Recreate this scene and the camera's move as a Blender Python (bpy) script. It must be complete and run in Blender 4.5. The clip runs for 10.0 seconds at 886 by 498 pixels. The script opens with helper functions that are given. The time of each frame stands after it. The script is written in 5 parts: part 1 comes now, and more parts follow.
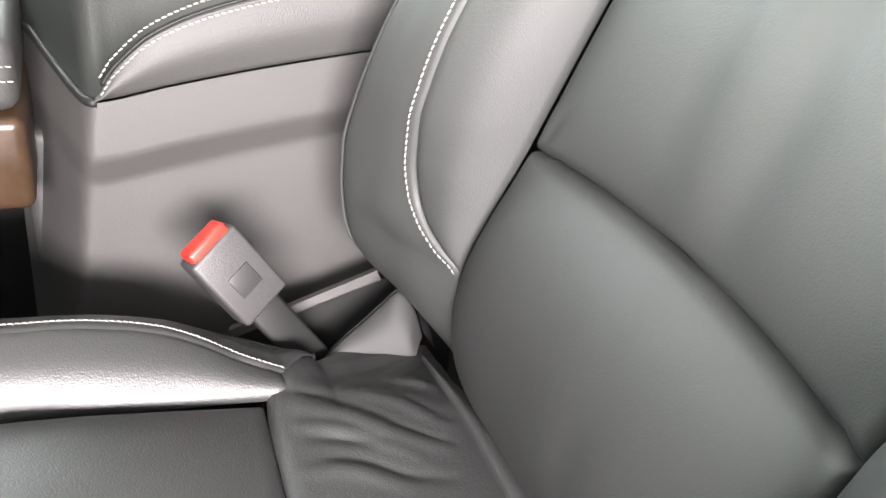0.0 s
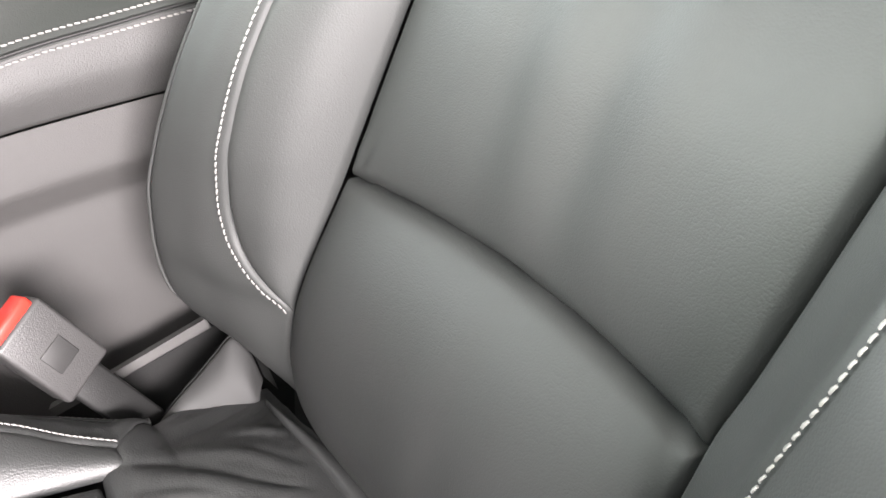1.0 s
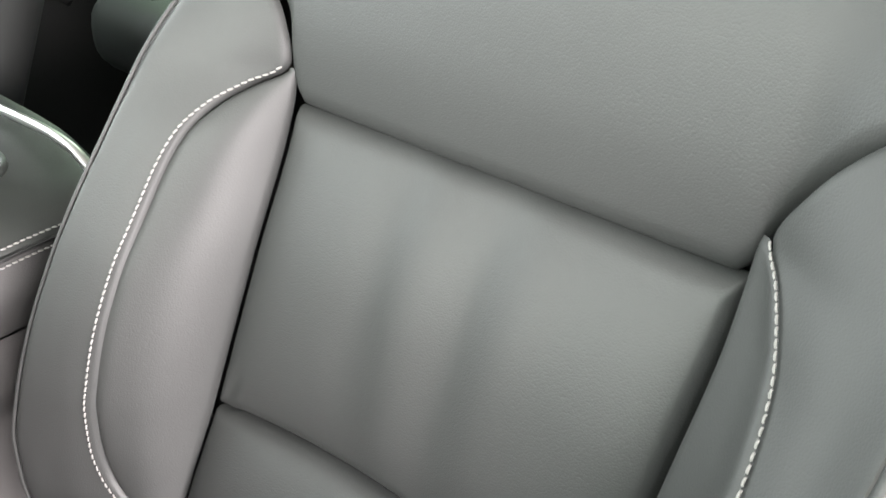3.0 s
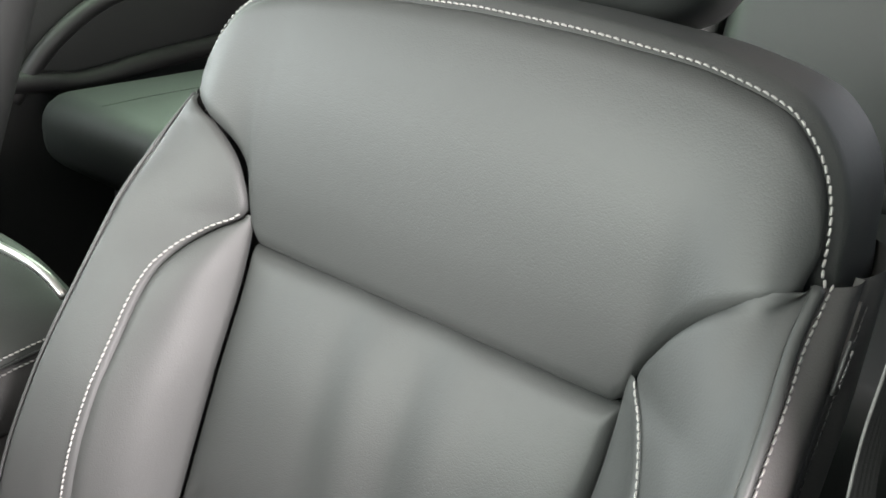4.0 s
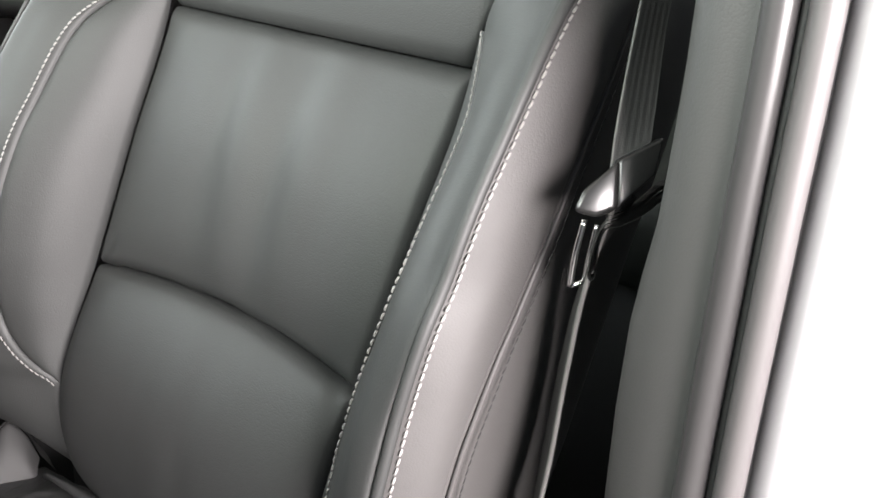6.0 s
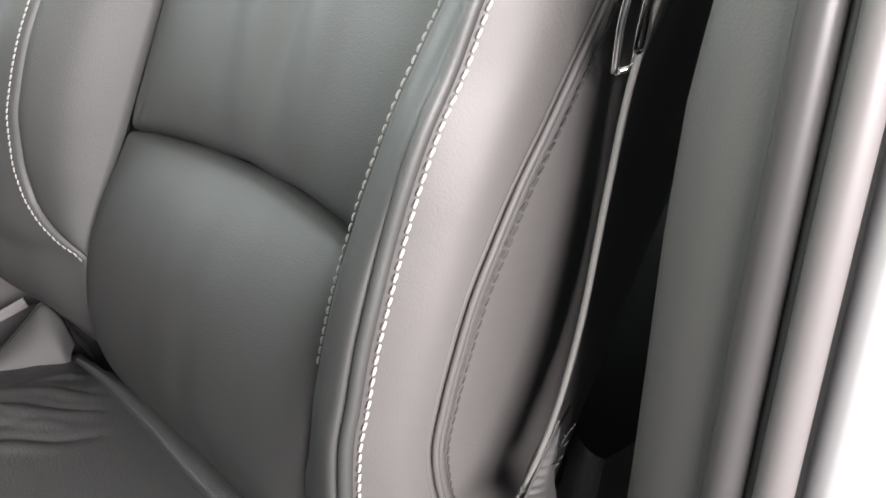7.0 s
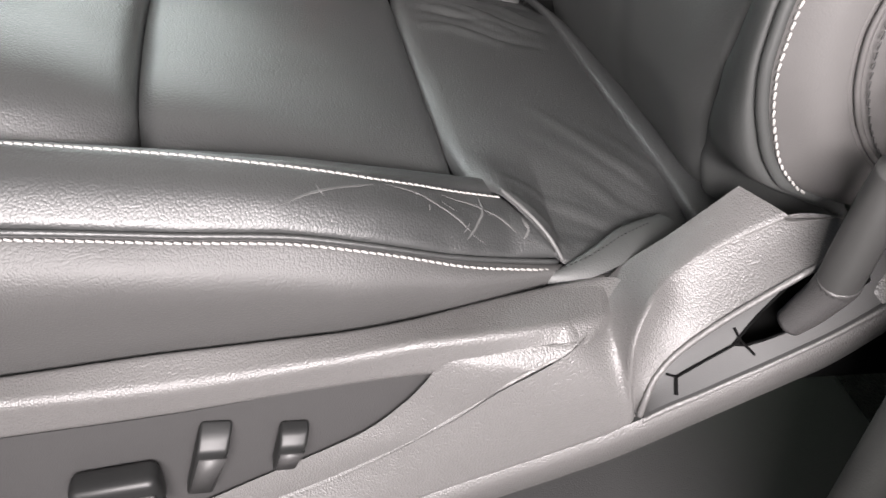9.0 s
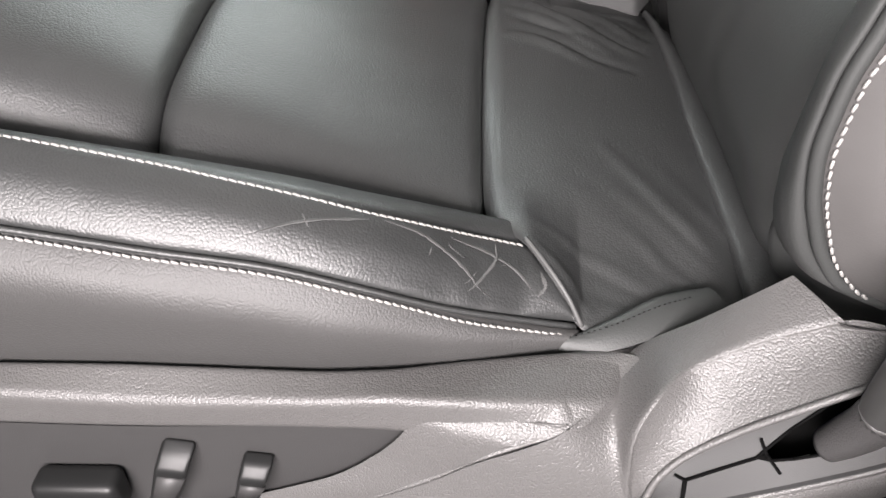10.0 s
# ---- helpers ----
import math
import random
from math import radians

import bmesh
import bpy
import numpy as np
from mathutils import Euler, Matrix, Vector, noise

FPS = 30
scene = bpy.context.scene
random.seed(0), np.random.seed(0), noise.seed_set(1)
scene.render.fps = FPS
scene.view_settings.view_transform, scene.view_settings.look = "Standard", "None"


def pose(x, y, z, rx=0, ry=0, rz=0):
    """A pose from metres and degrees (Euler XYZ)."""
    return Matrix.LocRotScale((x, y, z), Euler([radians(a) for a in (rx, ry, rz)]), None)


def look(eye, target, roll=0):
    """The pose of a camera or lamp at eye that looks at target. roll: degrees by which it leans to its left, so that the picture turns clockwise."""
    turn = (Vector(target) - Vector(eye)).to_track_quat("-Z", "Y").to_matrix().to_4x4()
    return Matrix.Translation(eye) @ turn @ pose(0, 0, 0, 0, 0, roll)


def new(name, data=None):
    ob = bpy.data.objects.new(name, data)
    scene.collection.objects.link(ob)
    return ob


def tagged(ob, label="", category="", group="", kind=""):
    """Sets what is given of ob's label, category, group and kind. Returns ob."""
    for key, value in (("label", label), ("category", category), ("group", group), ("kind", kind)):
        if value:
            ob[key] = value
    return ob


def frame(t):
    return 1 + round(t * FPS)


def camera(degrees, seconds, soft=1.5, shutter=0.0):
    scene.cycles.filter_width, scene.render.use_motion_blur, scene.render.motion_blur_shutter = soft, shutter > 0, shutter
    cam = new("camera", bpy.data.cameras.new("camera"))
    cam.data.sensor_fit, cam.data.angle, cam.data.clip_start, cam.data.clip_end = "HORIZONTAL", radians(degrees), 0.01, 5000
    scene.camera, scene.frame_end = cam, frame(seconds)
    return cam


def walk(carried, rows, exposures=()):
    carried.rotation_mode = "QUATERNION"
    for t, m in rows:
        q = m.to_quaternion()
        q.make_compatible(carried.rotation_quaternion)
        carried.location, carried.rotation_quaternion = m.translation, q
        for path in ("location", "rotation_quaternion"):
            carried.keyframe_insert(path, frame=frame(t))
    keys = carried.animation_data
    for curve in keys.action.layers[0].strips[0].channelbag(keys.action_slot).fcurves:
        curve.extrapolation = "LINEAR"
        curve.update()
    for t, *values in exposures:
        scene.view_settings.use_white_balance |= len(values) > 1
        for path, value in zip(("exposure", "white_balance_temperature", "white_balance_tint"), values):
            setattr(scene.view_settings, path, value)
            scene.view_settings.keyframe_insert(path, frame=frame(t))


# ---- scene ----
cam = camera(53.0, 10.0, 1.6)
PATH = [
    (0, (0.282, -0.305, 0.72), (-1.251, 0.385, -0.363), 7.5),
    (0.5, (0.27, -0.306, 0.724), (-1.158, 0.613, -0.333), 6.8),
    (1, (0.269, -0.297, 0.724), (-1.105, 0.731, -0.304), 5.9),
    (1.5, (0.28, -0.291, 0.737), (-1.045, 0.821, -0.267), 5.2),
    (2, (0.278, -0.309, 0.802), (-0.994, 0.884, -0.178), 4.6),
    (2.2, (0.267, -0.317, 0.827), (-0.96, 0.915, -0.16), 3.7),
    (3.3, (0.258, -0.306, 0.83), (-0.932, 1.055, -0.025), 3.7),
    (3.5, (0.266, -0.32, 0.847), (-0.912, 1.066, 0.015), 3.7),
    (4, (0.3, -0.356, 0.902), (-0.836, 1.106, 0.145), 4.5),
    (4.5, (0.36, -0.366, 0.891), (-0.805, 1.103, 0.194), 4.0),
    (5, (0.401, -0.367, 0.853), (-0.767, 1.103, 0.165), 4.4),
    (5.5, (0.428, -0.367, 0.796), (-0.75, 1.095, 0.105), 4.5),
    (5.7, (0.435, -0.363, 0.774), (-0.758, 1.087, 0.084), 4.6),
    (6.8, (0.434, -0.298, 0.67), (-0.91, 0.97, -0.095), 4.2),
    (7, (0.43, -0.282, 0.657), (-0.954, 0.936, -0.118), 4.0),
    (7.5, (0.457, -0.318, 0.613), (-0.986, 0.822, -0.173), 4.1),
    (8, (0.485, -0.351, 0.581), (-1.041, 0.577, -0.32), 7.1),
    (8.5, (0.507, -0.347, 0.574), (-1.027, 0.329, -0.518), 8.5),
    (9, (0.513, -0.339, 0.578), (-1.034, 0.103, -0.611), 8.5),
    (9.5, (0.488, -0.298, 0.583), (-1.044, -0.036, -0.675), 8.4),
    (10, (0.47, -0.262, 0.59), (-1.066, -0.188, -0.689), 8.5),
]
walk(cam, [(t, look(eye, target, roll)) for t, eye, target, roll in PATH],
     [(0.0, 1.42), (1.5, 1.24), (2.2, 1.12), (3.5, 0.84), (4.5, 0.92), (5.0, 0.68), (5.5, 0.52), (7.0, 0.5), (7.5, 0.44), (8.0, 0.80), (8.5, 0.85), (9.0, 0.5), (9.5, 0.3), (10.0, 0.35)])

# ---- light ----
world = bpy.data.worlds.new("sky")
scene.world = world
world.use_nodes = True
wn = world.node_tree
sky = wn.nodes.new("ShaderNodeTexSky")
sky.sky_type, sky.sun_disc = "NISHITA", False
sky.sun_elevation, sky.sun_rotation = radians(48), radians(115)
wn.nodes["Background"].inputs["Strength"].default_value = 0.03
wn.links.new(sky.outputs["Color"], wn.nodes["Background"].inputs["Color"])
sun_data = bpy.data.lights.new("sun", "SUN")
sun_data.energy, sun_data.angle, sun_data.color = 0.8, radians(25), (1.0, 0.96, 0.93)
sun = new("sun", sun_data)
sun.matrix_world = look((3, -1.5, 3), (0, 0, 0.4))


def opening_light(name, eye, target, w, h, power, colour):
    data = bpy.data.lights.new(name, "AREA")
    data.shape, data.size, data.size_y, data.energy, data.color = "RECTANGLE", w, h, power, colour
    ob = new(name, data)
    ob.matrix_world = look(eye, target)
    return ob


opening_light("door_opening_light", (1.25, -0.40, 0.88), (0.05, -0.20, 0.45), 0.80, 0.28, 80, (1.0, 0.925, 0.925))
opening_light("windshield_light", (-0.10, -1.30, 1.16), (0.0, 0.0, 0.70), 1.3, 0.20, 34, (0.94, 1.0, 0.93))
opening_light("far_window_light", (-1.24, -0.58, 1.02), (0.0, -0.40, 0.38), 1.3, 0.36, 19, (0.90, 0.98, 0.97))
# two fill lamps added out of view to brighten the rear seats
opening_light("near_rear_fill_light", (0.33, 0.62, 0.98), (0.02, 0.36, 0.50), 0.5, 0.25, 0.5, (0.95, 0.96, 1.0))
opening_light("rear_fill_light", (-1.22, 0.62, 1.05), (-0.3, 0.75, 0.55), 0.7, 0.36, 4.5, (0.74, 1.0, 0.74))


# ---- materials ----
def material(name, colour, rough, grain=0.0, cell=700.0, bump=0.2, metal=0.0, vary=0.25, soft=6.0, spec=0.5, crease=0.0):
    m = bpy.data.materials.new(name)
    m.use_nodes = True
    t = m.node_tree
    b = t.nodes["Principled BSDF"]
    b.inputs["Metallic"].default_value = metal
    b.inputs["Specular IOR Level"].default_value = spec
    co = t.nodes.new("ShaderNodeTexCoord")
    big = t.nodes.new("ShaderNodeTexNoise")
    big.inputs["Scale"].default_value, big.inputs["Detail"].default_value = soft, 5.0
    t.links.new(co.outputs["Object"], big.inputs["Vector"])
    fine = t.nodes.new("ShaderNodeTexNoise")
    fine.inputs["Scale"].default_value, fine.inputs["Detail"].default_value = 160.0, 4.0
    t.links.new(co.outputs["Object"], fine.inputs["Vector"])
    mix = t.nodes.new("ShaderNodeMix")
    mix.data_type = "RGBA"
    mix.inputs["A"].default_value = (*[c * (1 - vary) for c in colour], 1)
    mix.inputs["B"].default_value = (*[min(1, c * (1 + vary)) for c in colour], 1)
    add = t.nodes.new("ShaderNodeMath")
    add.operation = "MULTIPLY_ADD"
    t.links.new(fine.outputs["Fac"], add.inputs[0])
    add.inputs[1].default_value = 0.5
    half = t.nodes.new("ShaderNodeMath")
    half.operation = "MULTIPLY"
    half.inputs[1].default_value = 0.5
    t.links.new(big.outputs["Fac"], half.inputs[0])
    t.links.new(half.outputs[0], add.inputs[2])
    t.links.new(add.outputs[0], mix.inputs["Factor"])
    t.links.new(mix.outputs["Result"], b.inputs["Base Color"])
    rr = t.nodes.new("ShaderNodeMapRange")
    rr.inputs["To Min"].default_value, rr.inputs["To Max"].default_value = max(0.02, rough - 0.08), min(1, rough + 0.08)
    t.links.new(big.outputs["Fac"], rr.inputs["Value"])
    t.links.new(rr.outputs["Result"], b.inputs["Roughness"])
    if grain:
        warp = t.nodes.new("ShaderNodeMix")
        warp.data_type = "RGBA"
        warp.inputs["Factor"].default_value = 0.0015
        t.links.new(co.outputs["Object"], warp.inputs["A"])
        t.links.new(fine.outputs["Color"], warp.inputs["B"])
        v = t.nodes.new("ShaderNodeTexVoronoi")
        v.feature = "F1"
        v.inputs["Scale"].default_value = cell
        t.links.new(warp.outputs["Result"], v.inputs["Vector"])
        bp = t.nodes.new("ShaderNodeBump")
        bp.invert = True
        bp.inputs["Strength"].default_value, bp.inputs["Distance"].default_value = bump, grain
        dome = t.nodes.new("ShaderNodeMath")
        dome.operation = "POWER"
        dome.inputs[1].default_value = 1.7
        t.links.new(v.outputs["Distance"], dome.inputs[0])
        t.links.new(dome.outputs[0], bp.inputs["Height"])
        t.links.new(bp.outputs["Normal"], b.inputs["Normal"])
        if crease:
            cr = t.nodes.new("ShaderNodeTexNoise")
            cr.noise_type = "RIDGED_MULTIFRACTAL"
            cr.inputs["Scale"].default_value, cr.inputs["Detail"].default_value = 38.0, 6.0
            cr.inputs["Distortion"].default_value = 0.6
            t.links.new(co.outputs["Object"], cr.inputs["Vector"])
            b2 = t.nodes.new("ShaderNodeBump")
            b2.inputs["Strength"].default_value, b2.inputs["Distance"].default_value = crease, 0.0006
            t.links.new(cr.outputs["Fac"], b2.inputs["Height"])
            t.links.new(b2.outputs["Normal"], bp.inputs["Normal"])
    return m


LEATHER = material("black_leather", (0.026, 0.0272, 0.0266), 0.55, 0.0004, 1000, 0.18, vary=0.12, spec=0.38, crease=0.04)
CUSHION = material("polished_seat_leather", (0.0205, 0.0212, 0.0212), 0.45, 0.0004, 850, 0.36, vary=0.2, spec=0.47, crease=0.08)
LEATHER_SIDE = material("grained_vinyl", (0.028, 0.0275, 0.027), 0.58, 0.0004, 1000, 0.42, vary=0.10)
PLASTIC = material("pebbled_plastic", (0.056, 0.0545, 0.0535), 0.46, 0.0005, 1020, 0.48, vary=0.14, spec=0.46)
SATIN = material("satin_black_plastic", (0.024, 0.0235, 0.0235), 0.50, 0.0003, 1500, 0.2, vary=0.15, spec=0.35)
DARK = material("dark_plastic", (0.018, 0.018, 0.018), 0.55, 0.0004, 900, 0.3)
# lighter than the webbing, to paint the light its edge catches
EDGE_GLINT = material("webbing_edge", (0.07, 0.069, 0.066), 0.7)
# near-black base colour that paints the shade in holes, slots and hollows
BLACK = material("shade_black", (0.002, 0.002, 0.002), 0.9, spec=0.05)
SWITCH = material("switch_plastic", (0.008, 0.0082, 0.0082), 0.42, vary=0.15, spec=0.2)
# buckle strap's own colour; also paints shade in seam gaps and the rail hollow
STRAP_AND_GAP = material("dark_strap_and_gap", (0.009, 0.009, 0.009), 0.55, 0.0003, 900, 0.3, spec=0.3)
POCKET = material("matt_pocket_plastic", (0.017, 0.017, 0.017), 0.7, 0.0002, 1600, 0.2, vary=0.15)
WORN = material("worn_leather", (0.048, 0.048, 0.0475), 0.6, vary=0.35, soft=60)
THREAD = material("white_thread", (0.20, 0.195, 0.187), 0.7, 0.0002, 3000, 0.4, vary=0.1)
GREY_THREAD = material("grey_thread", (0.014, 0.0135, 0.0135), 0.7)
CONSOLE = material("console_plastic", (0.040, 0.0385, 0.038), 0.5, 0.0004, 1000, 0.25, vary=0.1)
BUCKLE = material("buckle_plastic", (0.035, 0.034, 0.034), 0.45, 0.0004, 1100, 0.35, vary=0.1)
RED = material("red_button", (0.55, 0.02, 0.012), 0.4, vary=0.06)
SIDE_VINYL = material("pale_grained_vinyl", (0.052, 0.050, 0.049), 0.58, 0.0004, 1100, 0.15, vary=0.10, spec=0.35)
STEEL = material("dull_steel", (0.32, 0.31, 0.30), 0.3, metal=1.0, vary=0.1)
SLEEVE = material("smooth_dark_sleeve", (0.026, 0.026, 0.0255), 0.42, vary=0.15)
# darker, greener copy of the leather; paints shade on lid and rear seats
LID = material("shade_darkened_leather", (0.012, 0.0138, 0.0125), 0.52, 0.0004, 1000, 0.2, vary=0.15, spec=0.4)
GLOSS = material("glossy_black_plastic", (0.012, 0.012, 0.012), 0.30, vary=0.1)
SEAL = material("satin_seal_strip", (0.030, 0.029, 0.029), 0.34, vary=0.08)
LIP = material("grey_seal_lip", (0.065, 0.061, 0.061), 0.45, vary=0.08)
WEB = material("belt_webbing", (0.016, 0.0158, 0.0155), 0.65, 0.0003, 2200, 0.3)
CHROME = material("chrome", (0.75, 0.75, 0.74), 0.14, metal=1.0, vary=0.05)
BRONZE = material("brass_pin", (0.18, 0.12, 0.07), 0.4, metal=1.0)
WHITE = material("light_headliner_plastic", (0.20, 0.196, 0.192), 0.55, 0.0003, 900, 0.2, vary=0.03)
PILLAR = material("grey_pillar_plastic", (0.037, 0.037, 0.0355), 0.5, 0.0004, 1000, 0.12, vary=0.1)
PAINT = material("car_paint", (0.20, 0.196, 0.20), 0.35, vary=0.04)
CARPET = material("carpet", (0.014, 0.0145, 0.014), 0.95, 0.003, 350, 0.8)
WOOD = material("burl_wood", (0.030, 0.0175, 0.0098), 0.3, vary=0.75, soft=70)
CLOTH = material("roof_lining", (0.55, 0.53, 0.50), 0.9, 0.0006, 700, 0.3, vary=0.05)
ASPHALT = material("pale_concrete", (0.30, 0.295, 0.29), 0.85, 0.003, 200, 0.4)


# ---- mesh helpers ----
def smooth_keys(keys):
    """A smooth monotone curve through rows of (s, values...); returns a function of s."""
    k = np.array(sorted(keys), float)
    s, v = k[:, 0], k[:, 1:]
    h = np.diff(s)[:, None]
    d = np.diff(v, axis=0) / h
    m = np.zeros_like(v)
    m[0], m[-1] = d[0], d[-1]
    for i in range(1, len(s) - 1):
        for c in range(v.shape[1]):
            a, b = d[i - 1, c], d[i, c]
            m[i, c] = 0 if a * b <= 0 else 2 * a * b / (a + b)

    def f(x):
        x = float(min(max(x, s[0]), s[-1]))
        i = int(min(max(np.searchsorted(s, x) - 1, 0), len(s) - 2))
        w = h[i, 0]
        u = (x - s[i]) / w
        r = ((1 + 2 * u) * (1 - u) ** 2 * v[i] + u * (1 - u) ** 2 * w * m[i]
             + u * u * (3 - 2 * u) * v[i + 1] + u * u * (u - 1) * w * m[i + 1])
        return r if len(r) > 1 else float(r[0])
    return f


def through_points(pts, n):
    """n points evenly along a smooth curve through pts."""
    p = np.array(pts, float)
    if len(p) < 3:
        return np.array([p[0] + (p[-1] - p[0]) * t for t in np.linspace(0, 1, n)])
    e = np.vstack([2 * p[0] - p[1], p, 2 * p[-1] - p[-2]])
    out = []
    for i in range(1, len(e) - 2):
        a, b, c, d = e[i - 1], e[i], e[i + 1], e[i + 2]
        for t in np.linspace(0, 1, 16, endpoint=False):
            out.append(0.5 * (2 * b + (c - a) * t + (2 * a - 5 * b + 4 * c - d) * t * t + (3 * b - a - 3 * c + d) * t ** 3))
    out.append(p[-1])
    out = np.array(out)
    length = np.concatenate([[0], np.cumsum(np.linalg.norm(np.diff(out, axis=0), axis=1))])
    want = np.linspace(0, length[-1], n)
    return np.stack([np.interp(want, length, out[:, c]) for c in range(out.shape[1])], 1)


def ends(n, amount=0.7):
    """n parameters from 0 to 1, denser towards both ends."""
    t = np.linspace(0, 1, n)
    return (1 - amount) * t + amount * (0.5 - 0.5 * np.cos(np.pi * t))


def normals(P):
    du, dv = np.gradient(P, axis=0), np.gradient(P, axis=1)
    n = np.cross(du, dv)
    return n / np.maximum(np.linalg.norm(n, axis=2, keepdims=True), 1e-9)


def tuck(P, out, edges="uUvV", depth=0.006, width=0.008, plump=0.0, own={}):
    """Rolls the given edges of a grid inwards, as leather does at a seam, and plumps its middle."""
    n = normals(P)
    if np.mean(n @ np.array(out)) < 0:
        n = -n
    lu = np.concatenate([np.zeros((1, P.shape[1])), np.cumsum(np.linalg.norm(np.diff(P, axis=0), axis=2), axis=0)])
    lv = np.concatenate([np.zeros((P.shape[0], 1)), np.cumsum(np.linalg.norm(np.diff(P, axis=1), axis=2), axis=1)], axis=1)
    dist = {"u": lu, "U": lu[-1:] - lu, "v": lv, "V": lv[:, -1:] - lv}
    drop = np.zeros(P.shape[:2])
    rise = np.full(P.shape[:2], plump)
    for e in edges:
        w, d = (width, depth) if e not in own else own[e]
        q = np.clip(dist[e] / w, 0, 1)
        d = np.minimum(d, 0.22 * (lu[-1:] if e in "uU" else lv[:, -1:]))
        drop = np.maximum(drop, d * (1 - np.sqrt(np.clip(1 - (1 - q) ** 2, 0, 1))))
        rise = rise * np.clip(1 - np.exp(-dist[e] / (w * 2.5)), 0, 1)
    return P + n * (rise - drop)[:, :, None]


def grid_data(P, out=None):
    a, b = P.shape[:2]
    verts = [tuple(v) for v in P.reshape(-1, 3)]
    faces = [(i * b + j, i * b + j + 1, (i + 1) * b + j + 1, (i + 1) * b + j) for i in range(a - 1) for j in range(b - 1)]
    if out is not None and np.mean(normals(P) @ np.array(out)) > 0:
        faces = [f[::-1] for f in faces]
    return verts, faces


def join(*datas):
    verts, faces = [], []
    for v, f in datas:
        k = len(verts)
        verts += v
        faces += [tuple(i + k for i in q) for q in f]
    return verts, faces


def part(name, data, mat, parent=None, label="", smooth=True, kind=""):
    """Links one mesh, from (verts, faces) or a bmesh, under a thing or a part."""
    me = bpy.data.meshes.new(name)
    if isinstance(data, bmesh.types.BMesh):
        bmesh.ops.recalc_face_normals(data, faces=data.faces)
        data.to_mesh(me)
        data.free()
    else:
        me.from_pydata(data[0], [], data[1])
    me.materials.append(mat)
    if smooth:
        me.polygons.foreach_set("use_smooth", [True] * len(me.polygons))
    me.update()
    ob = new(name, me)
    ob.parent = parent
    return tagged(ob, label, kind=kind)


def empty(name, place, label, category, group=""):
    ob = new(name)
    ob.location = place
    ob.empty_display_size = 0.05
    return tagged(ob, label, category, group)


def under(ob, parent):
    """Parents ob without moving it."""
    ob.parent = parent
    ob.matrix_parent_inverse = parent.matrix_basis.inverted()
    return ob


def tube(pts, radius, sides=10, n=None, flat=1.0, up=(0, 0, 1), caps=True):
    """A tube along pts; radius may be a list of radii, flat squeezes it across."""
    p = through_points(pts, n or max(2, len(pts) * 6))
    rad = np.interp(np.linspace(0, 1, len(p)), np.linspace(0, 1, len(radius)), radius) if isinstance(radius, (list, tuple)) else np.full(len(p), radius)
    t = np.gradient(p, axis=0)
    t /= np.linalg.norm(t, axis=1, keepdims=True)
    verts, faces = [], []
    for q, d, r in zip(p, t, rad):
        a = np.cross(d, up)
        a /= max(np.linalg.norm(a), 1e-9)
        b = np.cross(a, d)
        for k in range(sides):
            w = 2 * math.pi * k / sides
            verts.append(tuple(q + a * r * math.cos(w) + b * r * flat * math.sin(w)))
    m = len(p)
    for i in range(m - 1):
        for k in range(sides):
            l = (k + 1) % sides
            faces.append((i * sides + k, i * sides + l, (i + 1) * sides + l, (i + 1) * sides + k))
    if caps:
        faces.append(tuple(range(sides))[::-1])
        faces.append(tuple((m - 1) * sides + k for k in range(sides)))
    return verts, faces


def stitches(pts, out, pitch=0.0044, length=0.0036, radius=0.00066, lift=0.0001, slant=0.15):
    """A row of thread stitches along pts, lying on a surface that faces out (one vector, or one per point)."""
    raw = np.array(pts, float)
    total = np.sum(np.linalg.norm(np.diff(raw, axis=0), axis=1))
    n = max(2, int(total / pitch))
    run = np.concatenate([[0.0], np.cumsum(np.linalg.norm(np.diff(raw, axis=0), axis=1))]) if len(raw) >= 40 else None
    p = through_points(raw, n) if run is None else np.stack([np.interp(np.linspace(0, run[-1], n), run, raw[:, c]) for c in range(3)], 1)
    o = np.array(out, float)
    if o.ndim == 2:
        o = np.stack([np.interp(np.linspace(0, 1, n), np.linspace(0, 1, len(o)), o[:, c]) for c in range(3)], 1)
    else:
        o = np.repeat(o[None], n, 0)
    t = np.gradient(p, axis=0)
    datas = []
    for q, d, w in zip(p, t, o):
        d = d / np.linalg.norm(d)
        w = w - d * (w @ d)
        w = w / np.linalg.norm(w)
        side = np.cross(d, w)
        d2 = d + side * slant
        d2 /= np.linalg.norm(d2)
        s2 = np.cross(d2, w)
        verts, faces = [], []
        for x, r in ((-0.5, 0.55), (-0.42, 0.95), (0.0, 1.08), (0.42, 0.95), (0.5, 0.55)):
            h = lift + radius * (0.45 - 4 * x * x * 0.5)
            for k in range(6):
                a = 2 * math.pi * k / 6
                verts.append(tuple(q + d2 * x * length + w * (h + radius * r * 0.8 * math.sin(a)) + s2 * radius * r * math.cos(a)))
        for i in range(4):
            for k in range(6):
                l = (k + 1) % 6
                faces.append((i * 6 + k, i * 6 + l, i * 6 + 6 + l, i * 6 + 6 + k))
        faces += [(5, 4, 3, 2, 1, 0), (24, 25, 26, 27, 28, 29)]
        datas.append((verts, faces))
    return join(*datas)


